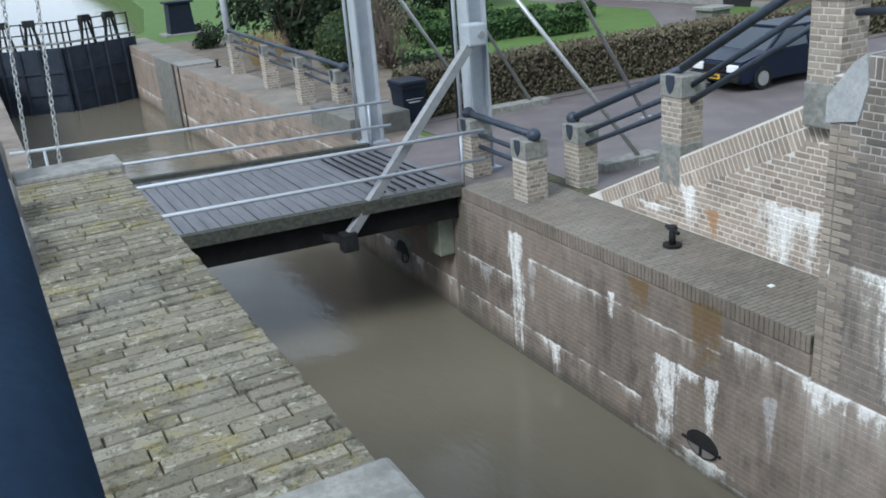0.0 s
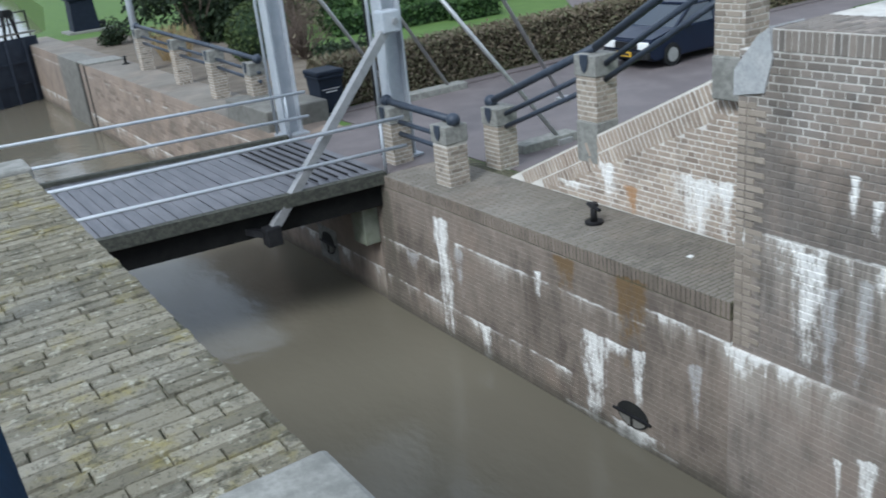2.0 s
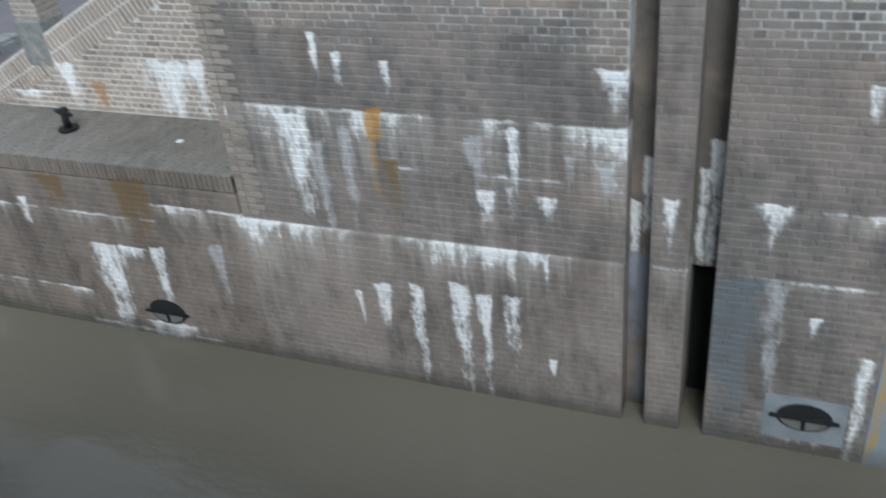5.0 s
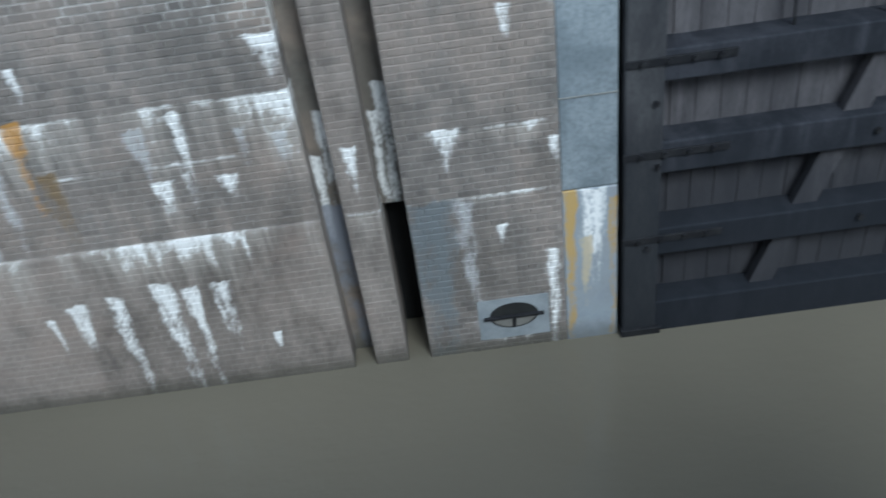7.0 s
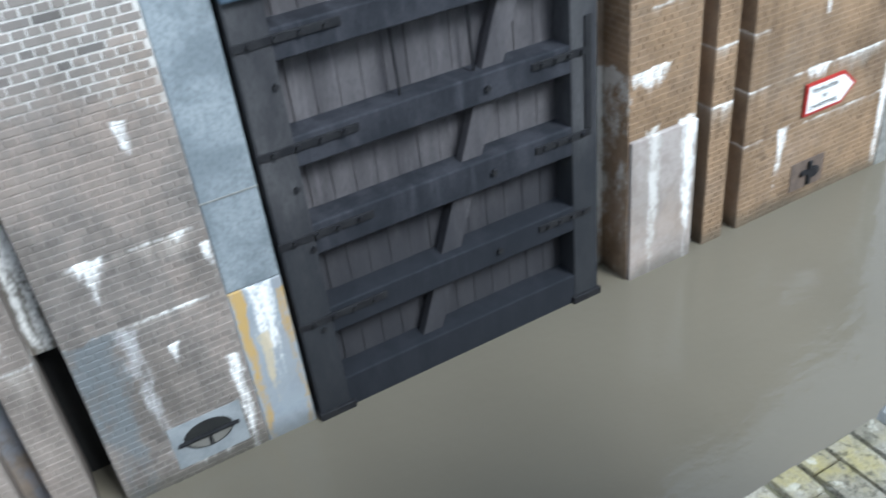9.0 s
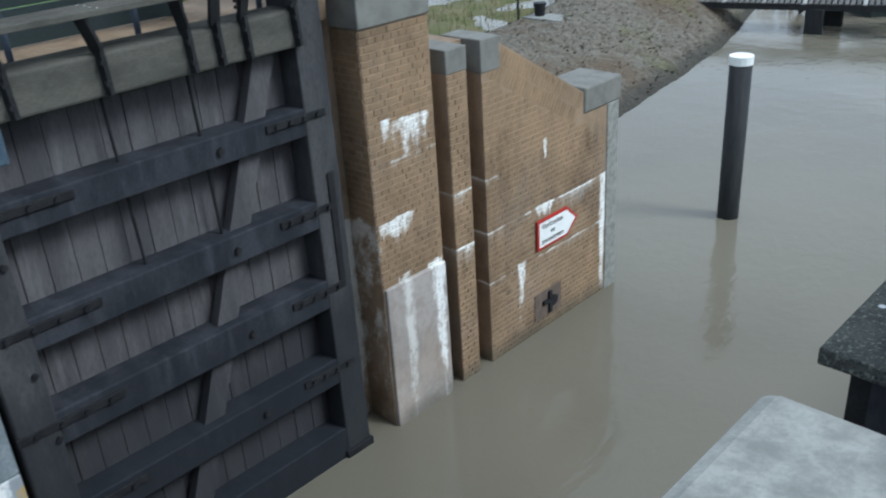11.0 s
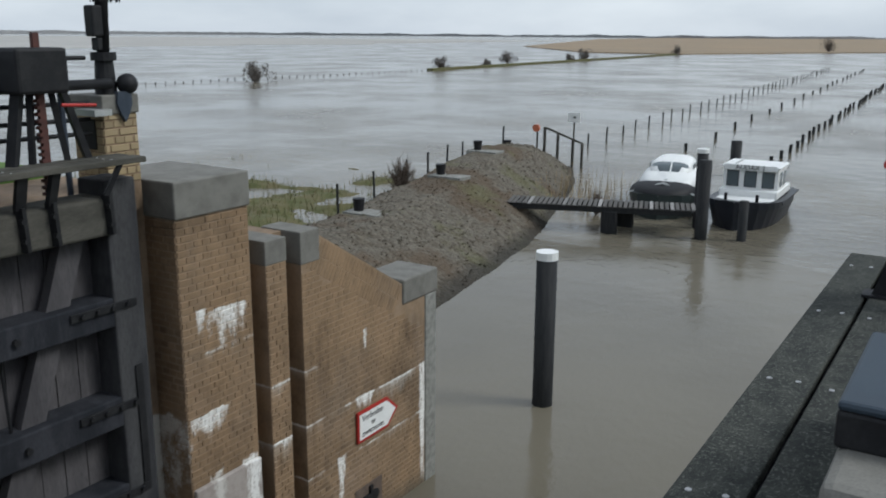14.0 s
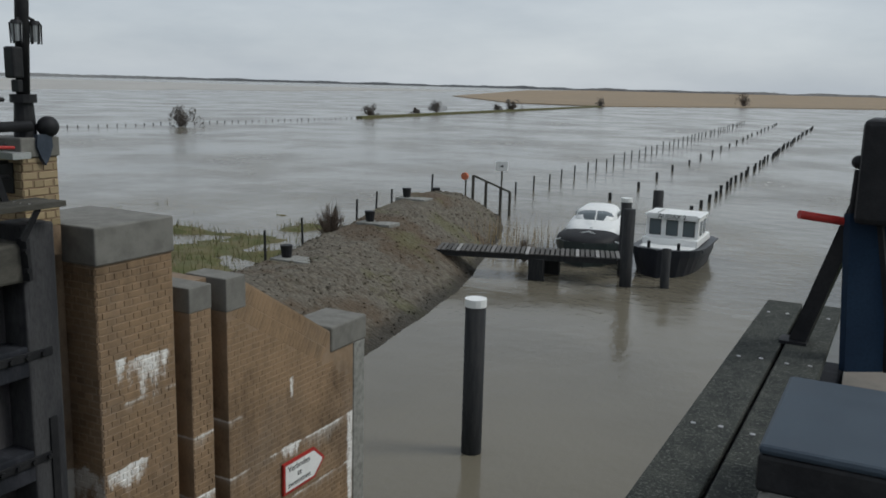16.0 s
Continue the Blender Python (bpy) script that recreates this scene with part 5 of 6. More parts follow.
clipped_ball((11.9, 29.6, 2.5), 1.15, "clipped round green bush behind the quay")
shrub("conifer", "dark evergreen shrub behind the quay rail", (12.0, 36.5, 2.5), 2.2, 3.0, 5000, 0.13, dark_leaf)
shrub("conifer", "dark evergreen shrub at the garden edge", (14.6, 39.5, 2.5), 2.4, 2.6, 4500, 0.13, dark_leaf)
shrub("conifer", "dark evergreen shrub far in the garden", (19.5, 46, 2.5), 2.8, 2.6, 4500, 0.15, dark_leaf)
shrub("conifer", "dark evergreen shrub far in the garden", (25.5, 45, 2.5), 2.8, 2.3, 4500, 0.15, dark_leaf)
shrub("bare_shrub", "bare shrub with reddish twigs beside the bridge", (12.6, 27.6, 2.5), 1.3, 1.3, 500, 0.05, hedge_leaf, 60)
shrub("bare_shrub", "bare reddish shrub in the garden", (15.2, 34.0, 2.5), 1.5, 1.6, 700, 0.06, hedge_leaf, 60)
shrub("low_bush", "low dark green bush behind the grey column", (12.9, 25.4, 2.5), 0.9, 0.6, 1800, 0.07, dark_leaf)
shrub("low_bush", "low dark green bush at the quay end", (9.8, 41.5, 2.5), 0.9, 0.8, 1500, 0.08, dark_leaf)
gr = thing("ornamental_grass", "tuft of tall pale dry grass behind the rail", "grass", (9.9, 32.5, 2.55))
bm = bmesh.new()
for _ in range(260):
    a, r = rng.uniform(0, 6.28), rng.uniform(0.1, 0.9)
    p = Vector((9.9 + 0.5 * r * math.cos(a), 33.0 + 0.9 * r * math.sin(a), 2.55))
    rod(bm, p, p + Vector((0.5 * r * math.cos(a), 0.5 * r * math.sin(a), rng.uniform(0.8, 1.35))), 0.014, 3, 0.004)
part("blades", bm, reed_mat, gr)
lamp = thing("street_post", "grey painted steel post behind the rail", "post", (9.2, 35.2, 2.5))
part("shaft", R((9.2, 35.2, 2.5), (9.2, 35.2, 7.5), 0.13, 12), steel_paint, lamp, smooth=True)

kiosk = thing("control_cabinet", "dark blue steel control cabinet on the far quay", "cabinet", (10.5, 50, 2.55))
part("body", P([(9.85, 2.55), (11.2, 2.55), (11.1, 4.2), (9.95, 4.2)], "y", 49.3, 50.4), dark_plastic, kiosk)
part("roof", B(9.8, 11.3, 49.2, 50.5, 4.2, 4.32, bevel=0.03), dark_plastic, kiosk)
part("plinth", B(9.5, 11.8, 48.9, 50.8, 2.5, 2.66), granite, kiosk)
part("side_box", B(11.2, 11.6, 49.6, 50.1, 2.6, 3.0, bevel=0.03), iron, kiosk)

bin_ = thing("wheelie_bin", "dark blue plastic wheelie bin beside the hedge", "bin", (9.0, 18.9, 2.6))
bm = bmesh.new()
rr = [(8.74, 18.62, 2.66), (9.26, 18.62, 2.66), (9.26, 19.16, 2.66), (8.74, 19.16, 2.66), (8.69, 18.55, 3.55), (9.31, 18.55, 3.55), (9.31, 19.24, 3.55), (8.69, 19.24, 3.55)]
vs = [bm.verts.new(v) for v in rr]
for f in ((3, 2, 1, 0), (4, 5, 6, 7), (0, 1, 5, 4), (1, 2, 6, 5), (2, 3, 7, 6), (3, 0, 4, 7)):
    bm.faces.new([vs[i] for i in f])
part("body", bm, dark_plastic, bin_)
part("lid", B(8.64, 9.36, 18.48, 19.28, 3.55, 3.66, bevel=0.04), dark_plastic, bin_, "closed lid")
part("rim", B(8.66, 9.34, 18.5, 19.26, 3.47, 3.55, bevel=0.02), dark_plastic, bin_)
for xw in (8.7, 9.3):
    part("wheel", R((xw - 0.04, 19.22, 2.7), (xw + 0.04, 19.22, 2.7), 0.11, 14), iron, bin_)
part("label_bar", B(8.85, 9.12, 18.57, 18.585, 3.32, 3.38), red_paint, bin_, "small red bar on the front")
part("label_bar", B(8.78, 9.22, 18.575, 18.59, 3.22, 3.25), white_paint, bin_, "white print on the front")
part("label_bar", B(8.85, 9.15, 18.58, 18.595, 3.15, 3.18), white_paint, bin_)


def car_thing():
    ob = thing("parked_car", "dark blue older hatchback parked on the road", "car", (17.7, 16.2, 2.58))
    paint = plain("dark_blue_car_paint", (0.004, 0.009, 0.028), (0.006, 0.012, 0.034), 3, 0.35, 0.0, 0.02, spec=0.35)
    glass = Graph("car_glass").done((0.03, 0.04, 0.055), 0.05, 0.0, 0.8)
    x, y0, y1, z = 16.25, 15.5, 17.13, 2.58
    side = [(0.0, 0.3), (0.02, 0.58), (0.08, 0.74), (0.95, 0.92), (1.05, 0.93), (3.75, 0.93), (3.9, 0.85), (3.95, 0.35), (3.75, 0.22), (0.15, 0.2)]
    bm = P([(x + a, z + b) for a, b in side], "y", y0, y1)
    bmesh.ops.bevel(bm, geom=bm.edges[:], offset=0.04, segments=2, affect="EDGES")
    part("body", bm, paint, ob)
    cab = bmesh.new()
    low = [(0.98, 0.91), (3.85, 0.91)]
    pts = [(x + 0.95, y0 + 0.05, z + 0.91), (x + 3.85, y0 + 0.05, z + 0.91), (x + 3.85, y1 - 0.05, z + 0.91), (x + 0.95, y1 - 0.05, z + 0.91), (x + 1.7, y0 + 0.2, z + 1.38), (x + 3.45, y0 + 0.2, z + 1.38), (x + 3.45, y1 - 0.2, z + 1.38), (x + 1.7, y1 - 0.2, z + 1.38)]
    vs = [cab.verts.new(p) for p in pts]
    for f in ((4, 5, 6, 7), (0, 1, 5, 4), (1, 2, 6, 5), (2, 3, 7, 6), (3, 0, 4, 7), (3, 2, 1, 0)):
        cab.faces.new([vs[i] for i in f])
    part("cabin", cab, glass, ob, "tinted windows")
    part("roof", B(x + 1.66, x + 3.5, y0 + 0.17, y1 - 0.17, z + 1.36, z + 1.43, bevel=0.03), paint, ob)
    for yy in (y0 + 0.1, y1 - 0.1):
        s = 0.1 if yy < 16 else -0.1
        for xa, xb in ((0.95, 1.7), (2.45, 2.45), (3.85, 3.45)):
            part("pillar", bar(bmesh.new(), (x + xa, yy - s * 0.5, z + 0.9), (x + xb, yy + s, z + 1.38), 0.06, 0.07), paint, ob)
    for xa in (0.78, 3.15):
        for yy in (y0 + 0.06, y1 - 0.06):
            w = part("wheel", R((x + xa, yy - 0.1, z + 0.29), (x + xa, yy + 0.1, z + 0.29), 0.29, 22), iron, ob, "black tyre")
            part("rim", R((x + xa, yy - 0.115, z + 0.29), (x + xa, yy + 0.115, z + 0.29), 0.18, 16), galvanised, w, "silver wheel trim")
    for yy in (y0 + 0.24, y1 - 0.24):
        part("headlight", B(x - 0.02, x + 0.1, yy - 0.17, yy + 0.17, z + 0.5, z + 0.68, bevel=0.02), white_paint, ob, "clear headlight")
    part("grille", B(x - 0.012, x + 0.08, y0 + 0.45, y1 - 0.45, z + 0.5, z + 0.66), iron, ob)
    part("bumper", B(x - 0.07, x + 0.2, y0 + 0.02, y1 - 0.02, z + 0.26, z + 0.46, bevel=0.04), iron, ob, "black bumper")
    part("number_plate", B(x - 0.085, x - 0.06, 16.06, 16.58, z + 0.32, z + 0.44), plain("yellow_plate", (0.65, 0.4, 0.03), (0.6, 0.36, 0.03), 3, 0.5, bump=0.02), ob, "yellow plate with dark bars")
    part("plate_bars", B(x - 0.09, x - 0.08, 16.12, 16.52, z + 0.35, z + 0.41), letter_ink, ob)
    part("mirror", B(x + 1.25, x + 1.38, y0 - 0.14, y0 + 0.02, z + 0.9, z + 1.02, bevel=0.02), paint, ob)


car_thing()
house = thing("house", "low brick house wall with a pale plinth far behind the garden", "house", (32, 29, 2.55))
part("wall", B(31, 40, 27.5, 44, 2.5, 6.5), plain("house_brick", (0.17, 0.13, 0.11), (0.22, 0.17, 0.14), 3, 0.9), house)
part("plinth", B(30.95, 31.05, 27.4, 44, 2.5, 2.8), granite, house, "pale stone plinth")
part("door", B(30.9, 31.1, 29.0, 30.6, 2.5, 4.8), shade_stuff, house, "doorway coloured black as shade")
part("window", B(30.9, 31.1, 33.2, 34.8, 3.4, 4.8), white_paint, house, "white window")
part("wall", B(34, 50, 20.5, 27.4, 2.5, 6.0), plain("house_side", (0.15, 0.13, 0.12), (0.2, 0.17, 0.15), 3, 0.9), house)
structure("garden_path", P([(24.5, 25.0), (31, 30), (31, 44), (29, 44), (28.5, 33), (23.5, 26.2)], "z", 2.5, 2.565), asphalt, "grey paved path before the house", "pavement")
gp = thing("garden_pillar", "low grey stone pillar by the garden entrance", "pillar", (24.7, 24.9, 2.55))
part("shaft", B(24.2, 25.1, 24.5, 25.3, 2.5, 3.3), granite_dark, gp)
part("cap", B(24.1, 25.2, 24.4, 25.4, 3.3, 3.42, bevel=0.02), granite, gp)

# ---- sea side: bank, jetty, boats, piles and far shore ----
def bank_height(x, y):
    """Stone-faced spit: a ridge that runs out to sea."""
    s = max(0.0, min(1.0, (-9.5 - y) / 30.0))
    cx = 14.6 + 5.2 * s
    left = 2.9
    foot = 12.15 + 0.17 * max(0.0, -18.6 - y) if y > -27 else 13.6 + 0.3 * (-27 - y)
    right = (cx - min(foot, cx - 1.5)) / 0.97
    top = float(np.interp(-y, (14, 18, 22, 26, 30, 34, 38, 42), (1.25, 1.3, 1.36, 1.46, 1.72, 1.9, 1.62, 1.35)))
    d = (x - cx) / left if x > cx else (cx - x) / right
    end = max(0.0, (-37.0 - y) / 6.5)
    r = math.sqrt(d * d + end * end) if end else abs(d)
    n = noise.noise(Vector((x * 0.5, y * 0.5, 0))) * 0.13 + noise.noise(Vector((x * 2.2, y * 2.2, 3))) * 0.06
    return top * (1.12 - max(0.0, r - 0.22) ** 1.15 * 1.42) + n * (1.0 if r < 1 else 0.4)


def stone_bank():
    g = Graph("rubble_bank")
    v = g.n.new("ShaderNodeTexVoronoi")
    v.inputs["Scale"].default_value = 8.0
    g.l.new(g.pos, v.inputs["Vector"])
    big, mid, fine = g.noise(0.3, 5, 0.65), g.noise(2.2, 5, 0.7), g.noise(14, 4, 0.7)
    z = g.axes()[2]
    c = g.ramp(v.outputs["Color"], (0.0, (0.07, 0.06, 0.045)), (0.5, (0.125, 0.108, 0.085)), (1.0, (0.18, 0.158, 0.128)))
    c = g.mix(g.math("MULTIPLY", g.step(mid, 0.42, 0.62), 0.6), c, (0.15, 0.137, 0.113))
    c = g.mix(g.math("MULTIPLY", g.step(big, 0.47, 0.6), 0.7), c, (0.1, 0.07, 0.046))
    c = g.mix(g.math("MULTIPLY", g.step(g.noise(0.5, 4, 0.65, (1, 1, 1), (3, 8, 1)), 0.52, 0.66), 0.5), c, (0.12, 0.12, 0.055))
    c = g.mix(g.math("MULTIPLY", g.step(fine, 0.52, 0.7), 0.6), c, (0.04, 0.034, 0.026))
    c = g.mix(g.math("MULTIPLY", g.math("SUBTRACT", 1.0, g.step(g.math("MULTIPLY_ADD", mid, 0.25, z), 0.2, 0.5)), 0.8), c, (0.04, 0.038, 0.033))
    g.bump(g.math("SUBTRACT", g.math("ADD", g.math("MULTIPLY", mid, 0.6), g.math("MULTIPLY", fine, 0.4)), v.outputs["Distance"]), 0.9, 0.07)
    return g.done(c, 0.95, 0, 0.15)


bank_mat = stone_bank()
verts, faces = [], []
nx_, ny_ = 64, 150
for j in range(ny_ + 1):
    for i in range(nx_ + 1):
        x, y = 7.75 + 16.5 * i / nx_, -6.2 - 40 * j / ny_
        verts.append((x, y, bank_height(x, y)))
for j in range(ny_):
    for i in range(nx_):
        a = j * (nx_ + 1) + i
        faces.append((a + nx_ + 1, a + nx_ + 2, a + 1, a))
me = bpy.data.meshes.new("bank")
me.from_pydata(verts, [], faces)
me.materials.append(bank_mat)
bank = tagged(new("bank", me), "brown rubble-stone bank running out into the flood", "bank", kind="structure")

rv, rf = [], []
for _ in range(5000):
    y = rng.uniform(-44, -11)
    x = rng.uniform(8, 21)
    z = bank_height(x, y)
    if z < 0.05 or z > 1.95:
        continue
    s = rng.uniform(0.02, 0.055)
    m = Matrix.Translation((x, y, z)) @ Euler((rng.uniform(0, 6), rng.uniform(0, 6), rng.uniform(0, 6))).to_matrix().to_4x4() @ Matrix.Diagonal((s, s * rng.uniform(0.6, 1), s * rng.uniform(0.4, 0.8), 1))
    b = len(rv)
    rv += [tuple(m @ Vector((sx * rng.uniform(0.7, 1), sy * rng.uniform(0.7, 1), sz * rng.uniform(0.7, 1)))) for sx in (-1, 1) for sy in (-1, 1) for sz in (-1, 1)]
    rf += [tuple(b + i for i in f) for f in ((0, 1, 3, 2), (4, 6, 7, 5), (0, 4, 5, 1), (2, 3, 7, 6), (0, 2, 6, 4), (1, 5, 7, 3))]
me = bpy.data.meshes.new("rubble")
me.from_pydata(rv, [], rf)
me.materials.append(bank_mat)
tagged(new("rubble", me), "loose brown stones strewn over the bank", "stones", kind="stuff")

meadow_mat = plain("wet_meadow", (0.085, 0.092, 0.03), (0.14, 0.118, 0.06), 0.9, 0.95, fine=12, bump=0.8)
verts, faces = [], []
for j in range(61):
    for i in range(61):
        x, y = 14 + 34 * i / 60, -5 - 35 * j / 60
        h = 0.54 - 0.012 * (x - 16) - 0.021 * (-8 - y) + 0.42 * noise.noise(Vector((x * 0.45, y * 0.45, 5))) + 0.16 * noise.noise(Vector((x * 1.6, y * 1.6, 1)))
        verts.append((x, y, max(h, -0.6) if 14.8 + 5.2 * (-9.5 - y) / 30 < x < 47 and y > -39 else -0.8))
for j in range(60):
    for i in range(60):
        a = j * 61 + i
        faces.append((a + 61, a + 62, a + 1, a))
me = bpy.data.meshes.new("meadow")
me.from_pydata(verts, [], faces)
me.materials.append(meadow_mat)
tagged(new("meadow", me), "half-flooded green meadow behind the bank", "meadow", kind="structure")
verts, faces = [], []
for _ in range(14000):
    x, y = rng.uniform(14.5, 45), rng.uniform(-38, -8)
    h = 0.54 - 0.012 * (x - 16) - 0.021 * (-8 - y) + 0.42 * noise.noise(Vector((x * 0.45, y * 0.45, 5)))
    if h < -0.06 or bank_height(x, y) > h + 0.2 or x < 14.8 + 5.2 * (-9.5 - y) / 30:
        continue
    a, t = rng.uniform(0, 6.28), rng.uniform(0.15, 0.45)
    b = len(verts)
    verts += [(x, y, h - 0.1), (x + 0.05 * math.cos(a), y + 0.05 * math.sin(a), h - 0.1), (x + rng.gauss(0, 0.1), y + rng.gauss(0, 0.1), h + t)]
    faces.append((b, b + 1, b + 2))
me = bpy.data.meshes.new("grass")
me.from_pydata(verts, [], faces)
me.materials.append(leaf_mat("meadow_grass", (0.085, 0.1, 0.035), (0.14, 0.135, 0.055), (0.25, 0.2, 0.12)))
tagged(new("grass", me), "rough tufts of grass and reed in the wet meadow", "grass", kind="stuff")


def pile(x, y, h, r, label, category="mooring pile", cap=True, group="", lean=(0, 0)):
    ob = thing("mooring_pile", label, category, (x, y, 0), group)
    part("shaft", R((x, y, -2.5), (x + lean[0], y + lean[1], h), r, 14), black_wood, ob, smooth=True)
    if cap:
        part("cap", R((x + lean[0], y + lean[1], h - 0.14), (x + lean[0], y + lean[1], h + 0.01), r * 1.06, 14), white_paint, ob, "white painted top")
    return ob


pile(6.88, -14.5, 3.05, 0.2, "thick black mooring pile with a white top")
jx = [(8.52, -30.4, 2.8, 0.22, False), (9.15, -32.2, 2.95, 0.2, True), (7.23, -30.92, 1.42, 0.16, False), (11.3, -45.6, 1.8, 0.27, False)]
for x, y, h, r, cp in jx:
    pile(x, y, h, r, "black timber mooring pile beside the jetty", cap=cp, group="jetty piles")
jetty = thing("jetty", "narrow timber jetty with worn slats leading from the bank", "jetty", (12, -30, 0.8))
for s in (-0.62, 0.62):
    part("bearer", bar(bmesh.new(), (15.7, -28.75 + s, 0.85), (8.9, -31.1 + s, 0.85), 0.14, 0.2), black_wood, jetty)
jd = Vector((8.9 - 15.2, -31.1 + 28.9, 0)).normalized()
jn = Vector((-jd.y, jd.x, 0))
slat_mat = masonry("jetty_slat", (0.06, 0.058, 0.055), (0.1, 0.095, 0.09), (0.32, 0.31, 0.3), dirt=0.1)
for k in range(39):
    c = Vector((15.7, -28.75, 0.97)) + jd * (0.1 + k * 0.183)
    part("slat", bar(bmesh.new(), c - jn * 0.72, c + jn * 0.72, 0.13, 0.04), slat_mat, jetty)
for x, y in ((11.6, -29.5), (11.5, -30.9)):
    part("leg", B(x - 0.28, x + 0.28, y - 0.1, y + 0.1, -2, 0.8), black_wood, jetty)


def hull(bm, x, y, ln, beam, z_low, z_high, yaw, sheer=0.25):
    """A round-bowed hull whose bow points along yaw."""
    m = Matrix.Translation((x, y, 0)) @ Matrix.Rotation(yaw, 4, "Z")
    st = 14
    ringsv = []
    for k in range(st + 1):
        f = k / st
        w = beam / 2 * (0.82 + 0.18 * min(1, f * 4)) * math.sqrt(max(0.0, 1 - max(0, (f - 0.5) / 0.5) ** 2.6))
        w = max(w, 0.03)
        sh = sheer * max(0, f - 0.35) ** 2 * 2.2
        px_ = ln * (f - 0.5)
        ringsv.append([bm.verts.new(m @ Vector(v)) for v in ((px_, 0, z_low), (px_, w * 0.75, z_low + 0.12), (px_, w, z_high + sh - 0.25), (px_, w, z_high + sh), (px_, 0, z_high + sh - 0.06), (px_, -w, z_high + sh), (px_, -w, z_high + sh - 0.25), (px_, -w * 0.75, z_low + 0.12))])
    for a, b in zip(ringsv, ringsv[1:]):
        for i in range(8):
            bm.faces.new((a[i], a[(i + 1) % 8], b[(i + 1) % 8], b[i]))
    bm.faces.new(ringsv[0])
    bm.faces.new(ringsv[-1])
    bmesh.ops.recalc_face_normals(bm, faces=bm.faces[:])
    return bm


navy = plain("black_blue_hull", (0.012, 0.014, 0.02), (0.018, 0.02, 0.028), 3, 0.4, bump=0.05)
window_glass = Graph("boat_window").done((0.1, 0.12, 0.13), 0.08, 0.0, 0.7)
BYAW = radians(92)
boat = thing("motor_launch", "white-cabined motor launch with a dark hull moored at the pile", "boat", (7.3, -34.6, 0))
part("hull", hull(bmesh.new(), 8.05, -35.4, 6.0, 2.75, -0.5, 0.85, BYAW), navy, boat, smooth=False)
mb = Matrix.Translation((8.05, -35.4, 0)) @ Matrix.Rotation(BYAW, 4, "Z") @ Matrix.Diagonal((1.08, 1.04, 0.91, 1))
part("deck", B(-2.4, 1.6, -1.0, 1.0, 0.9, 1.02, bevel=0.04, m=mb), white_paint, boat)
part("coaming", B(-1.9, 0.75, -1.05, 1.05, 0.95, 1.3, bevel=0.05, m=mb), white_paint, boat)
part("wheelhouse", B(-1.2, 0.4, -1.0, 1.0, 1.0, 2.2, bevel=0.05, m=mb), white_paint, boat, "white wheelhouse")
part("cabin_roof", B(-1.3, 0.5, -1.06, 1.06, 2.2, 2.3, bevel=0.04, m=mb), white_paint, boat)
for yc in (-0.64, 0.0, 0.64):
    w = part("window", B(0.39, 0.42, yc - 0.2, yc + 0.2, 1.4, 2.04, bevel=0.01, m=mb), window_glass, boat, "dark window")
    part("window_frame", B(0.385, 0.413, yc - 0.225, yc + 0.225, 1.375, 2.065, m=mb), letter_ink, w)
for yc in (-1.0, 1.0):
    for xc in (-0.08, -0.78):
        part("window", B(xc - 0.24, xc + 0.24, yc - 0.015, yc + 0.015, 1.42, 2.05, m=mb), window_glass, boat, "dark window")
part("name_board", B(0.51, 0.53, -0.95, 0.95, 2.12, 2.34, m=mb), white_paint, boat, "white name board")
cu = bpy.data.curves.new("lettering", "FONT")
cu.body, cu.size, cu.extrude, cu.align_x = "AUDAX 2", 0.26, 0.002, "CENTER"
cu.materials.append(letter_ink)
lt = new("lettering", cu)
lt.parent = boat
lt.matrix_parent_inverse = boat.matrix_basis.inverted()
lt.matrix_basis = Matrix.Translation((8.05, -35.4, 0)) @ Matrix.Rotation(BYAW, 4, "Z") @ Matrix(((0, 0, 1, 0.6), (1, 0, 0, 0), (0, 1, 0, 1.95), (0, 0, 0, 1)))
tagged(lt, "black name lettering")
part("rub_rail", B(-2.5, 0.9, -1.32, 1.32, 0.86, 0.93, bevel=0.02, m=mb), navy, boat)
for yc in (-0.55, 0.55):
    part("bitt", R(mb @ Vector((1.7, yc, 1.0)), mb @ Vector((1.7, yc, 1.32)), 0.06, 10), iron, boat)
part("roof_rail", R(mb @ Vector((-1.0, -0.6, 2.33)), mb @ Vector((0.2, -0.6, 2.33)), 0.03, 8), galvanised, boat)

boat2 = thing("cabin_cruiser", "white cabin cruiser with a dark canvas cover moored behind the jetty", "boat", (11.6, -35.5, 0))
BY2 = radians(101)
m2 = Matrix.Translation((11.6, -36.2, 0)) @ Matrix.Rotation(BY2, 4, "Z")
part("hull", hull(bmesh.new(), 11.6, -36.2, 7.2, 3.0, -0.5, 0.75, BY2), plain("dark_green_hull", (0.02, 0.03, 0.03), (0.03, 0.04, 0.038), 3, 0.5, bump=0.05), boat2)


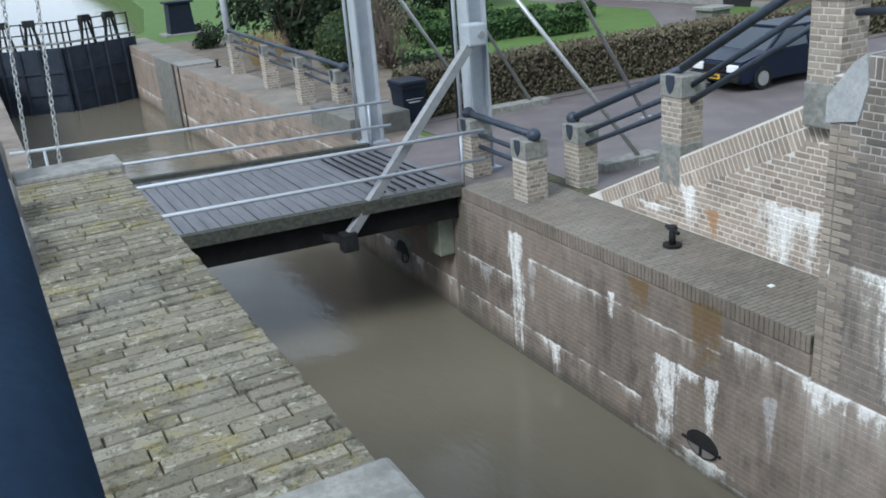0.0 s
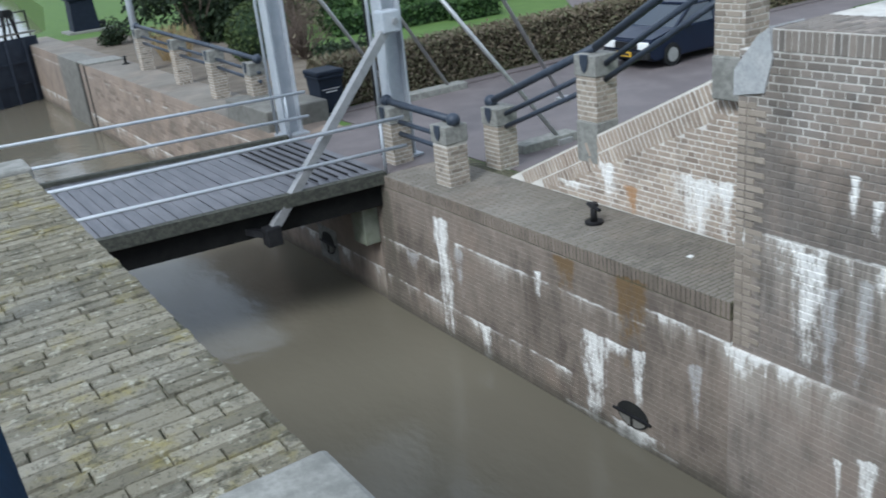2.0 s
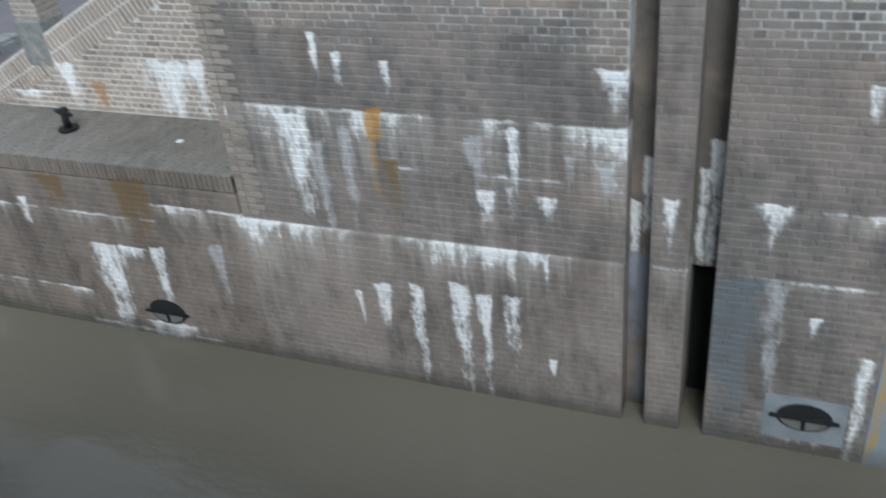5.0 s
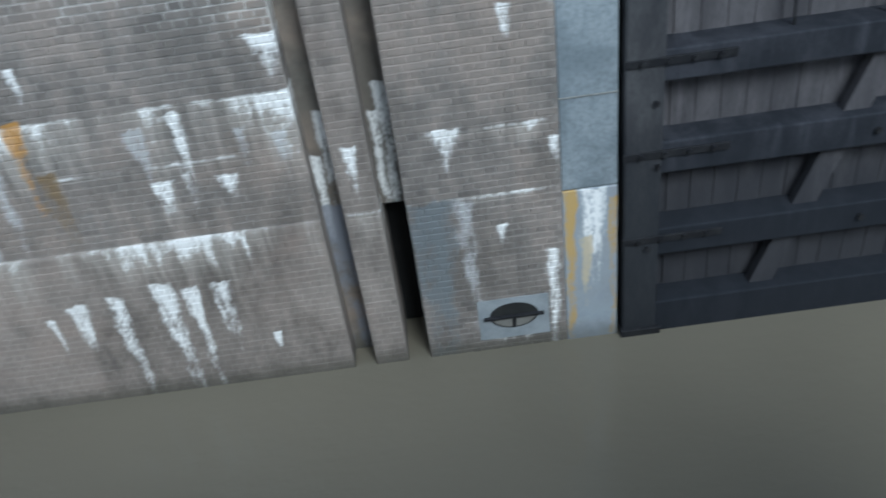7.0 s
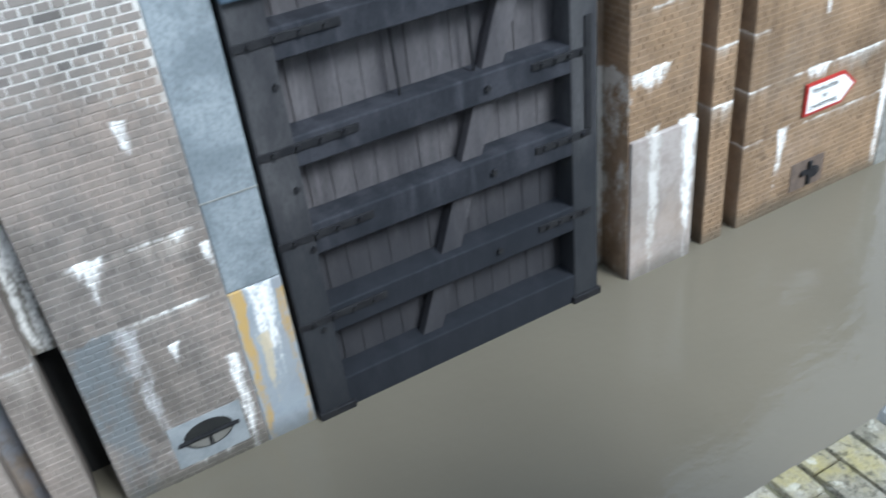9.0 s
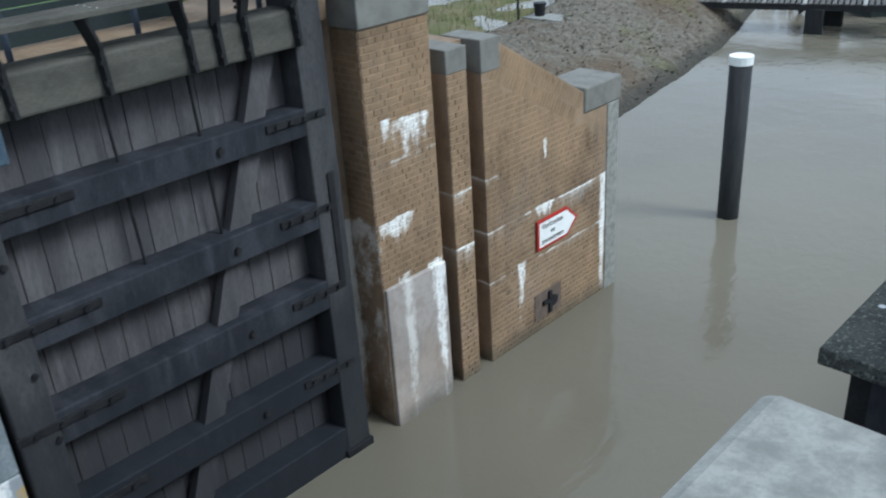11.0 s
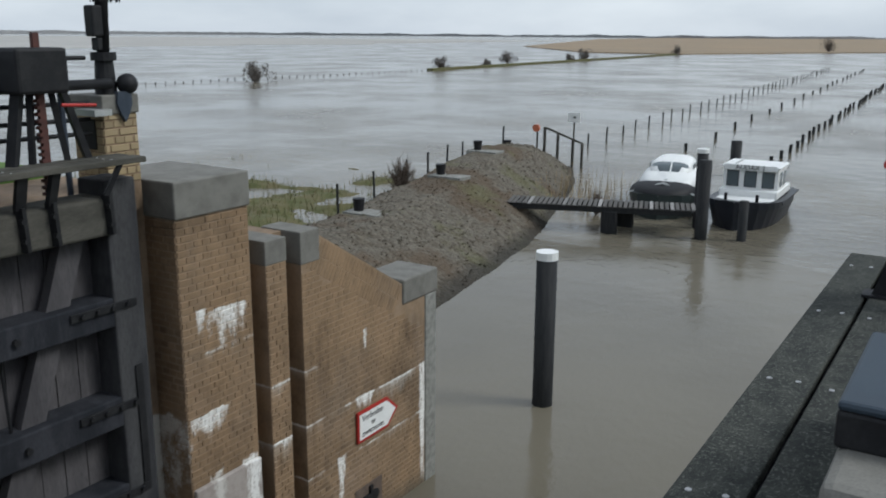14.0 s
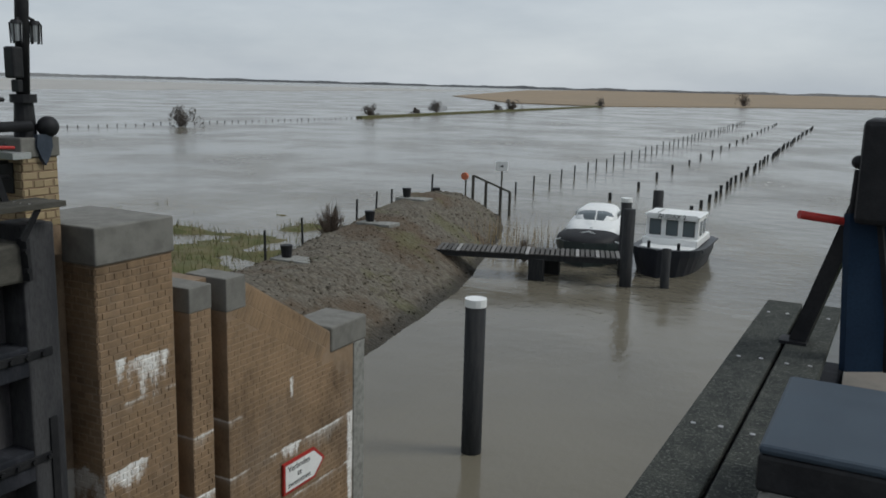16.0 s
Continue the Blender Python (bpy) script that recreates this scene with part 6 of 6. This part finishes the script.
def dome(stations, m):
    """A rounded shell over stations (along, half width, foot, height)."""
    bm = bmesh.new()
    rings = []
    for x, w, z0, h in stations:
        ring = []
        for k in range(13):
            a = math.pi * k / 12
            cs, sn = math.cos(a), math.sin(a)
            ring.append(bm.verts.new(m @ Vector((x, w * math.copysign(abs(cs) ** 0.55, cs), z0 + h * sn ** 0.6 if sn > 1e-6 else z0))))
        rings.append(ring)
    for a, b in zip(rings, rings[1:]):
        for i in range(12):
            bm.faces.new((a[i], a[i + 1], b[i + 1], b[i]))
        bm.faces.new((a[0], b[0], b[12], a[12]))
    bm.faces.new(rings[0])
    bm.faces.new(rings[-1])
    bmesh.ops.recalc_face_normals(bm, faces=bm.faces[:])
    return bm


part("cabin", dome([(1.75, 0.55, 0.65, 0.35), (1.45, 1.0, 0.65, 0.62), (0.7, 1.2, 0.65, 0.85), (-0.8, 1.25, 0.65, 0.95), (-2.6, 1.15, 0.65, 0.9), (-2.9, 0.9, 0.65, 0.6)], m2), white_paint, boat2, "white rounded cabin top", smooth=True)
top2 = part("cabin_top", dome([(0.75, 0.5, 1.3, 0.14), (0.45, 0.8, 1.3, 0.4), (-0.4, 0.92, 1.3, 0.62), (-2.0, 0.85, 1.3, 0.6), (-2.4, 0.5, 1.3, 0.3)], m2), white_paint, boat2, smooth=True)
part("windscreen", dome([(0.68, 0.42, 1.42, 0.1), (0.42, 0.7, 1.46, 0.27), (0.2, 0.78, 1.5, 0.34)], m2), window_glass, top2, "dark windscreen", smooth=True)
for sy in (-1, 1):
    part("side_window", B(-1.7, -0.3, sy * 0.9 - 0.02, sy * 0.9 + 0.02, 1.48, 1.7, bevel=0.01, m=m2), window_glass, top2, "dark window")
part("cover", dome([(3.3, 0.3, 0.72, 0.25), (2.8, 0.95, 0.68, 0.45), (1.9, 1.35, 0.62, 0.66), (1.3, 1.4, 0.62, 0.5)], m2), iron, boat2, "dark canvas cover", smooth=True)
for sy in (-1, 1):
    part("cover_rib", bar(bmesh.new(), m2 @ Vector((2.35, sy * 1.3, 0.85)), m2 @ Vector((2.35, 0, 1.27)), 0.05, 0.05), white_paint, boat2)
part("porthole", R(m2 @ Vector((1.38, 0.0, 1.15)), m2 @ Vector((1.46, 0.0, 1.15)), 0.14, 14), window_glass, boat2)
part("handrail", bar(bmesh.new(), m2 @ Vector((0.7, 0.12, 1.9)), m2 @ Vector((1.2, 0.12, 1.5)), 0.05, 0.05), white_paint, boat2)


def post_row(a, b, n, h, r, label, even=1.0, group=""):
    for k in range(n):
        f = (k / (n - 1)) ** even
        x, y = a[0] + (b[0] - a[0]) * f + rng.gauss(0, 0.08), a[1] + (b[1] - a[1]) * f
        hh = h * rng.uniform(0.8, 1.15)
        ob = thing("flood_post", label, "post", (x, y, 0), group)
        part("shaft", R((x, y, -1), (x + rng.gauss(0, 0.04), y, hh), r, 7), black_wood, ob)


post_row((22.4, -52.6), (31.5, -195), 42, 0.85, 0.06, "thin dark fence post standing in the flood", group="fence posts in the flood")
post_row((16.4, -54), (25.8, -203), 20, 0.5, 0.105, "short dark pile standing in the flood", group="piles in the flood")
post_row((10.7, -51.2), (17.5, -192), 50, 0.52, 0.105, "short dark pile in a dense row in the flood", group="pile row in the flood")
post_row((99, -74), (95, -142), 44, 0.35, 0.07, "low dark fence post far out in the flood", group="far fence posts")
for x, y, top in ((21.15, -25.85, 1.42), (21.9, -29.2, 1.4), (21.3, -30.8, 1.75), (21.5, -32.6, 1.85), (23.3, -37.0, 1.65), (23.4, -38.7, 1.6), (21.9, -40.2, 2.35), (22.6, -20.5, 1.1)):
    ob = thing("bank_post", "thin black post on the landward side of the bank", "post", (x, y, 0), "bank posts")
    part("shaft", R((x, y, -0.6), (x + rng.gauss(0, 0.08), y + rng.gauss(0, 0.05), top), 0.05, 8), black_wood, ob)
for x, y in ((17.0, -21.8), (17.8, -27.9), (19.1, -32.9), (20.6, -38.4)):
    z = bank_height(x, y)
    bo = thing("mooring_bollard", "black iron bollard on a concrete slab", "bollard", (x, y, z), "bank bollards")
    part("slab", B(x - 1.1, x + 0.35, y - 0.4, y + 0.4, z - 0.35, z + 0.03, bevel=0.02), granite, bo, "pale concrete slab")
    part("stem", R((x, y, z), (x, y, z + 0.42), 0.15, 12, 0.2), iron, bo)
for x, y in ((13.3, -17.2), (12.9, -16.9)):
    z = bank_height(x, y)
    sp = thing("bank_peg", "short black peg at the foot of the bank", "peg", (x, y, z))
    part("shaft", R((x, y, z - 0.3), (x, y, z + 0.25), 0.07, 8), iron, sp)

hr = thing("bank_handrail", "weathered timber handrail at the end of the bank", "railing", (20.3, -43, 1.5))
ha, hb = (20.75, -42.9, 2.15), (18.95, -43.8, 1.3)
part("rail", bar(bmesh.new(), ha, hb, 0.12, 0.1), gate_top, hr)
for f in (0.0, 0.35, 0.75, 1.0):
    p = Vector(ha).lerp(Vector(hb), f)
    part("post", B(p.x - 0.06, p.x + 0.06, p.y - 0.06, p.y + 0.06, max(0.0, p.z - 1.6), p.z), gate_top, hr)
buoy = thing("life_ring_post", "orange life ring on a post at the bank end", "life ring", (21.15, -42.8, 1.0))
part("post", R((21.15, -42.8, 0.4), (21.15, -42.8, 2.0), 0.05, 8), gate_top, buoy)
bm = bmesh.new()
rod(bm, (21.15, -42.75, 2.1), (21.15, -42.6, 2.1), 0.2, 16)
part("ring", bm, plain("faded_orange", (0.55, 0.16, 0.08), (0.48, 0.14, 0.08), 4, 0.6), buoy, "faded orange ring")
ws = thing("route_sign", "small white sign with a black arrow on a post", "sign", (19.55, -44, 0.3))
part("post", R((19.55, -44, -0.5), (19.55, -44, 2.5), 0.05, 8), gate_top, ws)
part("panel", B(19.2, 19.9, -43.98, -43.93, 2.4, 2.9), white_paint, ws)
part("arrow", P([(19.45, 2.6), (19.45, 2.72), (19.68, 2.66)], "y", -43.93, -43.915), letter_ink, ws)

shrub("bare_shrub", "bare brown shrub at the landward foot of the bank", (21.4, -30.4, 0.35), 0.95, 1.05, 0, 0.05, hedge_leaf, 110)
shrub("reed_clump", "clump of dry reed beside the jetty", (13.3, -32.4, 0.0), 0.6, 0.7, 0, 0.05, hedge_leaf, 70)
rd = thing("reed_tuft", "thin pale reed standing in the water behind the jetty", "reed", (14.6, -33, 0))
bm = bmesh.new()
for _ in range(160):
    x, y = rng.uniform(13.0, 17.0), rng.uniform(-38, -31.8)
    rod(bm, (x, y, -0.2), (x + rng.gauss(0, 0.15), y + rng.gauss(0, 0.1), rng.uniform(0.4, 1.3)), 0.014, 3, 0.004)
part("reed_growth", bm, reed_mat, rd)

for x, y, r in ((92.5, -94.8, 2.3), (96.7, -151, 1.9), (103, -191, 2.2), (99, -228, 2.4), (98, -172, 1.2), (99.5, -219, 1.6), (102, -316, 2.4), (68, -417, 5.0)):
    shrub("willow_bush", "bare round willow bush far out in the flood", (x, y, 0.0), r * 0.72, r * 0.95, 1300, 0.1 + 0.014 * r, leaf_mat("willow_haze", (0.11, 0.1, 0.09), (0.15, 0.135, 0.12)), 50)
structure("flood_dam", P([(93.8, -144), (95.2, -144), (103.5, -316), (101.5, -316)], "z", -1, 0.45), meadow_mat, "low grassy dam far out in the flood", "dam")
reed_land = plain("reed_land", (0.26, 0.2, 0.135), (0.33, 0.24, 0.15), 0.02, 0.95, fine=0.3, bump=0.4)
mud_land = plain("mud_flat", (0.38, 0.365, 0.34), (0.46, 0.44, 0.41), 0.015, 0.9, fine=0.2, bump=0.3)
structure("far_shore", P([(12, -467), (66, -392), (104, -322), (142, -326), (236, -457), (520, -1250), (900, -3300), (-900, -3300), (-600, -900), (-200, -520)], "z", -2, 0.35), reed_land, "brown reed land along the far shore", "shore")


def shore(name, a, b, depth, z, material, label, seed, n=70):
    """A flat with a ragged waterside edge that runs from a to b and reaches back by depth."""
    a, b = Vector((*a, 0)), Vector((*b, 0))
    t = (b - a).normalized()
    out = Vector((-t.y, t.x, 0))
    pts = []
    for k in range(n + 1):
        p = a.lerp(b, k / n) + out * (40 * noise.noise(Vector((k * 0.17, seed, 0))) + 22 * noise.noise(Vector((k * 0.6, seed, 4))))
        pts.append((p.x, p.y))
    pts += [tuple((b + out * depth)[:2]), tuple((a + out * depth)[:2])]
    structure(name, P(pts, "z", -2, z), material, label, "shore")


shore("mud_shore", (330, -60), (400, -900), 1600, 0.1, mud_land, "grey mud flat far across the flood", 3.0)
# Woods lightened to grey: the distant haze is mixed into their colour.
dyke = plain("haze_pale_woods", (0.29, 0.295, 0.305), (0.34, 0.34, 0.345), 0.02, 0.95, fine=0.15)
verts, faces = [], []
for k in range(400):
    a = radians(118 + k * 0.2)
    rr_ = 2300 + 300 * math.sin(k * 0.02)
    x, y = rr_ * math.sin(a), rr_ * math.cos(a)
    h = 5 + 4 * max(0, 1 - k / 170) + 3.5 * noise.noise(Vector((k * 0.11, 0, 0))) + 1.5 * noise.noise(Vector((k * 0.7, 3, 0)))
    verts += [(x, y, -1), (x, y, max(3, h))]
for k in range(399):
    faces.append((2 * k, 2 * k + 2, 2 * k + 3, 2 * k + 1))
me = bpy.data.meshes.new("backdrop")
me.from_pydata(verts, [], faces)
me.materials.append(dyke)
tagged(new("backdrop", me), "low line of far woods on the horizon, coloured pale as haze", "backdrop", kind="structure")

# ---- the bricks themselves ----
wall_face(upper, QX + 0.05, 1.3, 5.72, 2.06, 5.36, brick_upper, lambda y, z: 3.0 < y < 4.9 and 3.7 < z < 4.8)
wall_face(chamber, QX, 1.3, 5.72, -0.1, 2.04, brick_chamber, depth=0.004)
wall_face(rib, QX, 0.69, 1.05, -0.1, 5.36, brick_chamber, depth=0.005)
wall_face(panel, QX, -1.12, 0.43, -0.1, 5.36, brick_upper, lambda y, z: 2.1 < z < 3.4)
wall_face(quay, QX, 5.72, 13.7, -0.1, 2.37, brick_quay, lambda y, z: 6.2 < y < 8.6 and 1.4 < z < 2.3, depth=0.004)
lay(quay, facing(QX), rows(-13.7, -5.72, 2.38, 2.595, 0.072, 0.215), brick_quay, depth=0.005, label="soldier course along the quay edge")
structure("quay_top", B(QX + 0.004, 8.8, 5.72, 13.7, 2.37, 2.59), mortar_coping, "worn brick top of the low quay", "paving")
lay(quay, flat(2.59), rows(QX, 8.56, 5.74, 13.7, 0.215, 0.072), paving, depth=0.005, label="brick on edge paving of the quay")
lay(slope, facing(8.56), bond(-sl0, -5.72, 2.6, 5.6, lambda u, v: v < slope_z(-u) - 0.52), brick_slope, lambda u, v: -u > 6.2)
ang = math.atan(sls)
run = Matrix(((0, 0, -1, 8.56), (-math.cos(ang), -math.sin(ang), 0, sl0), (math.sin(ang), -math.cos(ang), 0, 2.6), (0, 0, 0, 1))) @ Matrix.Diagonal((1, -1, 1, 1))
lay(slope, run, rows(0.05, 6.3, -0.48, -0.01, 0.082, 0.232, j=0.018, keep=lambda u, v: 2.6 + u * math.sin(ang) + v * math.cos(ang) > 2.62), brick_slope, label="bricks on edge along the sloping top")
wall_face(pier, SX, -7.08, -6.03, 2.0, 5.1, brick_sea, lambda y, z: 3.2 < z)
lay(pier, facing_y(-6.03, 1), bond(-7.58, -SX, 2.0, 5.1), brick_sea)
wall_face(pier2, SX, -7.68, -7.33, -0.1, 4.32, brick_sea)
lay(wing, facing(SX), bond(7.95, 10.72, -0.1, 4.5, lambda u, v: v < 4.1 - max(0, u - 8.1) * 0.58), brick_sea, depth=0.005)
wang = math.atan(0.595)
wrun = Matrix(((0, 0, -1, SX), (-math.cos(wang), math.sin(wang) * -1, 0, -8.25), (-math.sin(wang), math.cos(wang), 0, 4.55), (0, 0, 0, 1)))
lay(wing, wrun, rows(0.03, 2.2, -0.46, -0.01, 0.072, 0.222), brick_sea, depth=0.004, label="bricks on edge along the wing top")
lay(near, flat(5.635), butted(-0.05, NX - 0.008, 1.93, 6.1, 0.3, 0.078), brick_coping, lambda u, v: v < 4.9, depth=0.015, label="mossy bricks on edge", loose=1.6)
lay(near, flat(5.635), butted(-0.05, NX - 0.008, -1.27, 0.3, 0.3, 0.078), brick_coping, depth=0.015, label="mossy bricks on edge", loose=1.6)
lay(coping, facing(QX + 0.05), rows(-5.35, 1.12, 5.365, UTOP - 0.005, 0.072, 0.212), brick_upper, label="soldier course under the wall top")
lay(coping, flat(UTOP), rows(QX + 0.05, 8.1, -1.1, 5.35, 0.215, 0.072), brick_upper, label="brick on edge wall top")
teeth = []
for k in range(35):
    v = 2.1 + k * COURSE
    teeth += [(-5.72 + JOINT / 2, -5.72 + 0.116 - JOINT / 2, v, v + COURSE - JOINT), (-5.72 + 0.116 + JOINT / 2, -5.72 + (0.348 if k % 2 else 0.232) - JOINT / 2, v, v + COURSE - JOINT)]
lay(upper, facing(QX + 0.046), teeth, brick_post_mat, depth=0.012, label="pale toothed bricks at the wall corner")
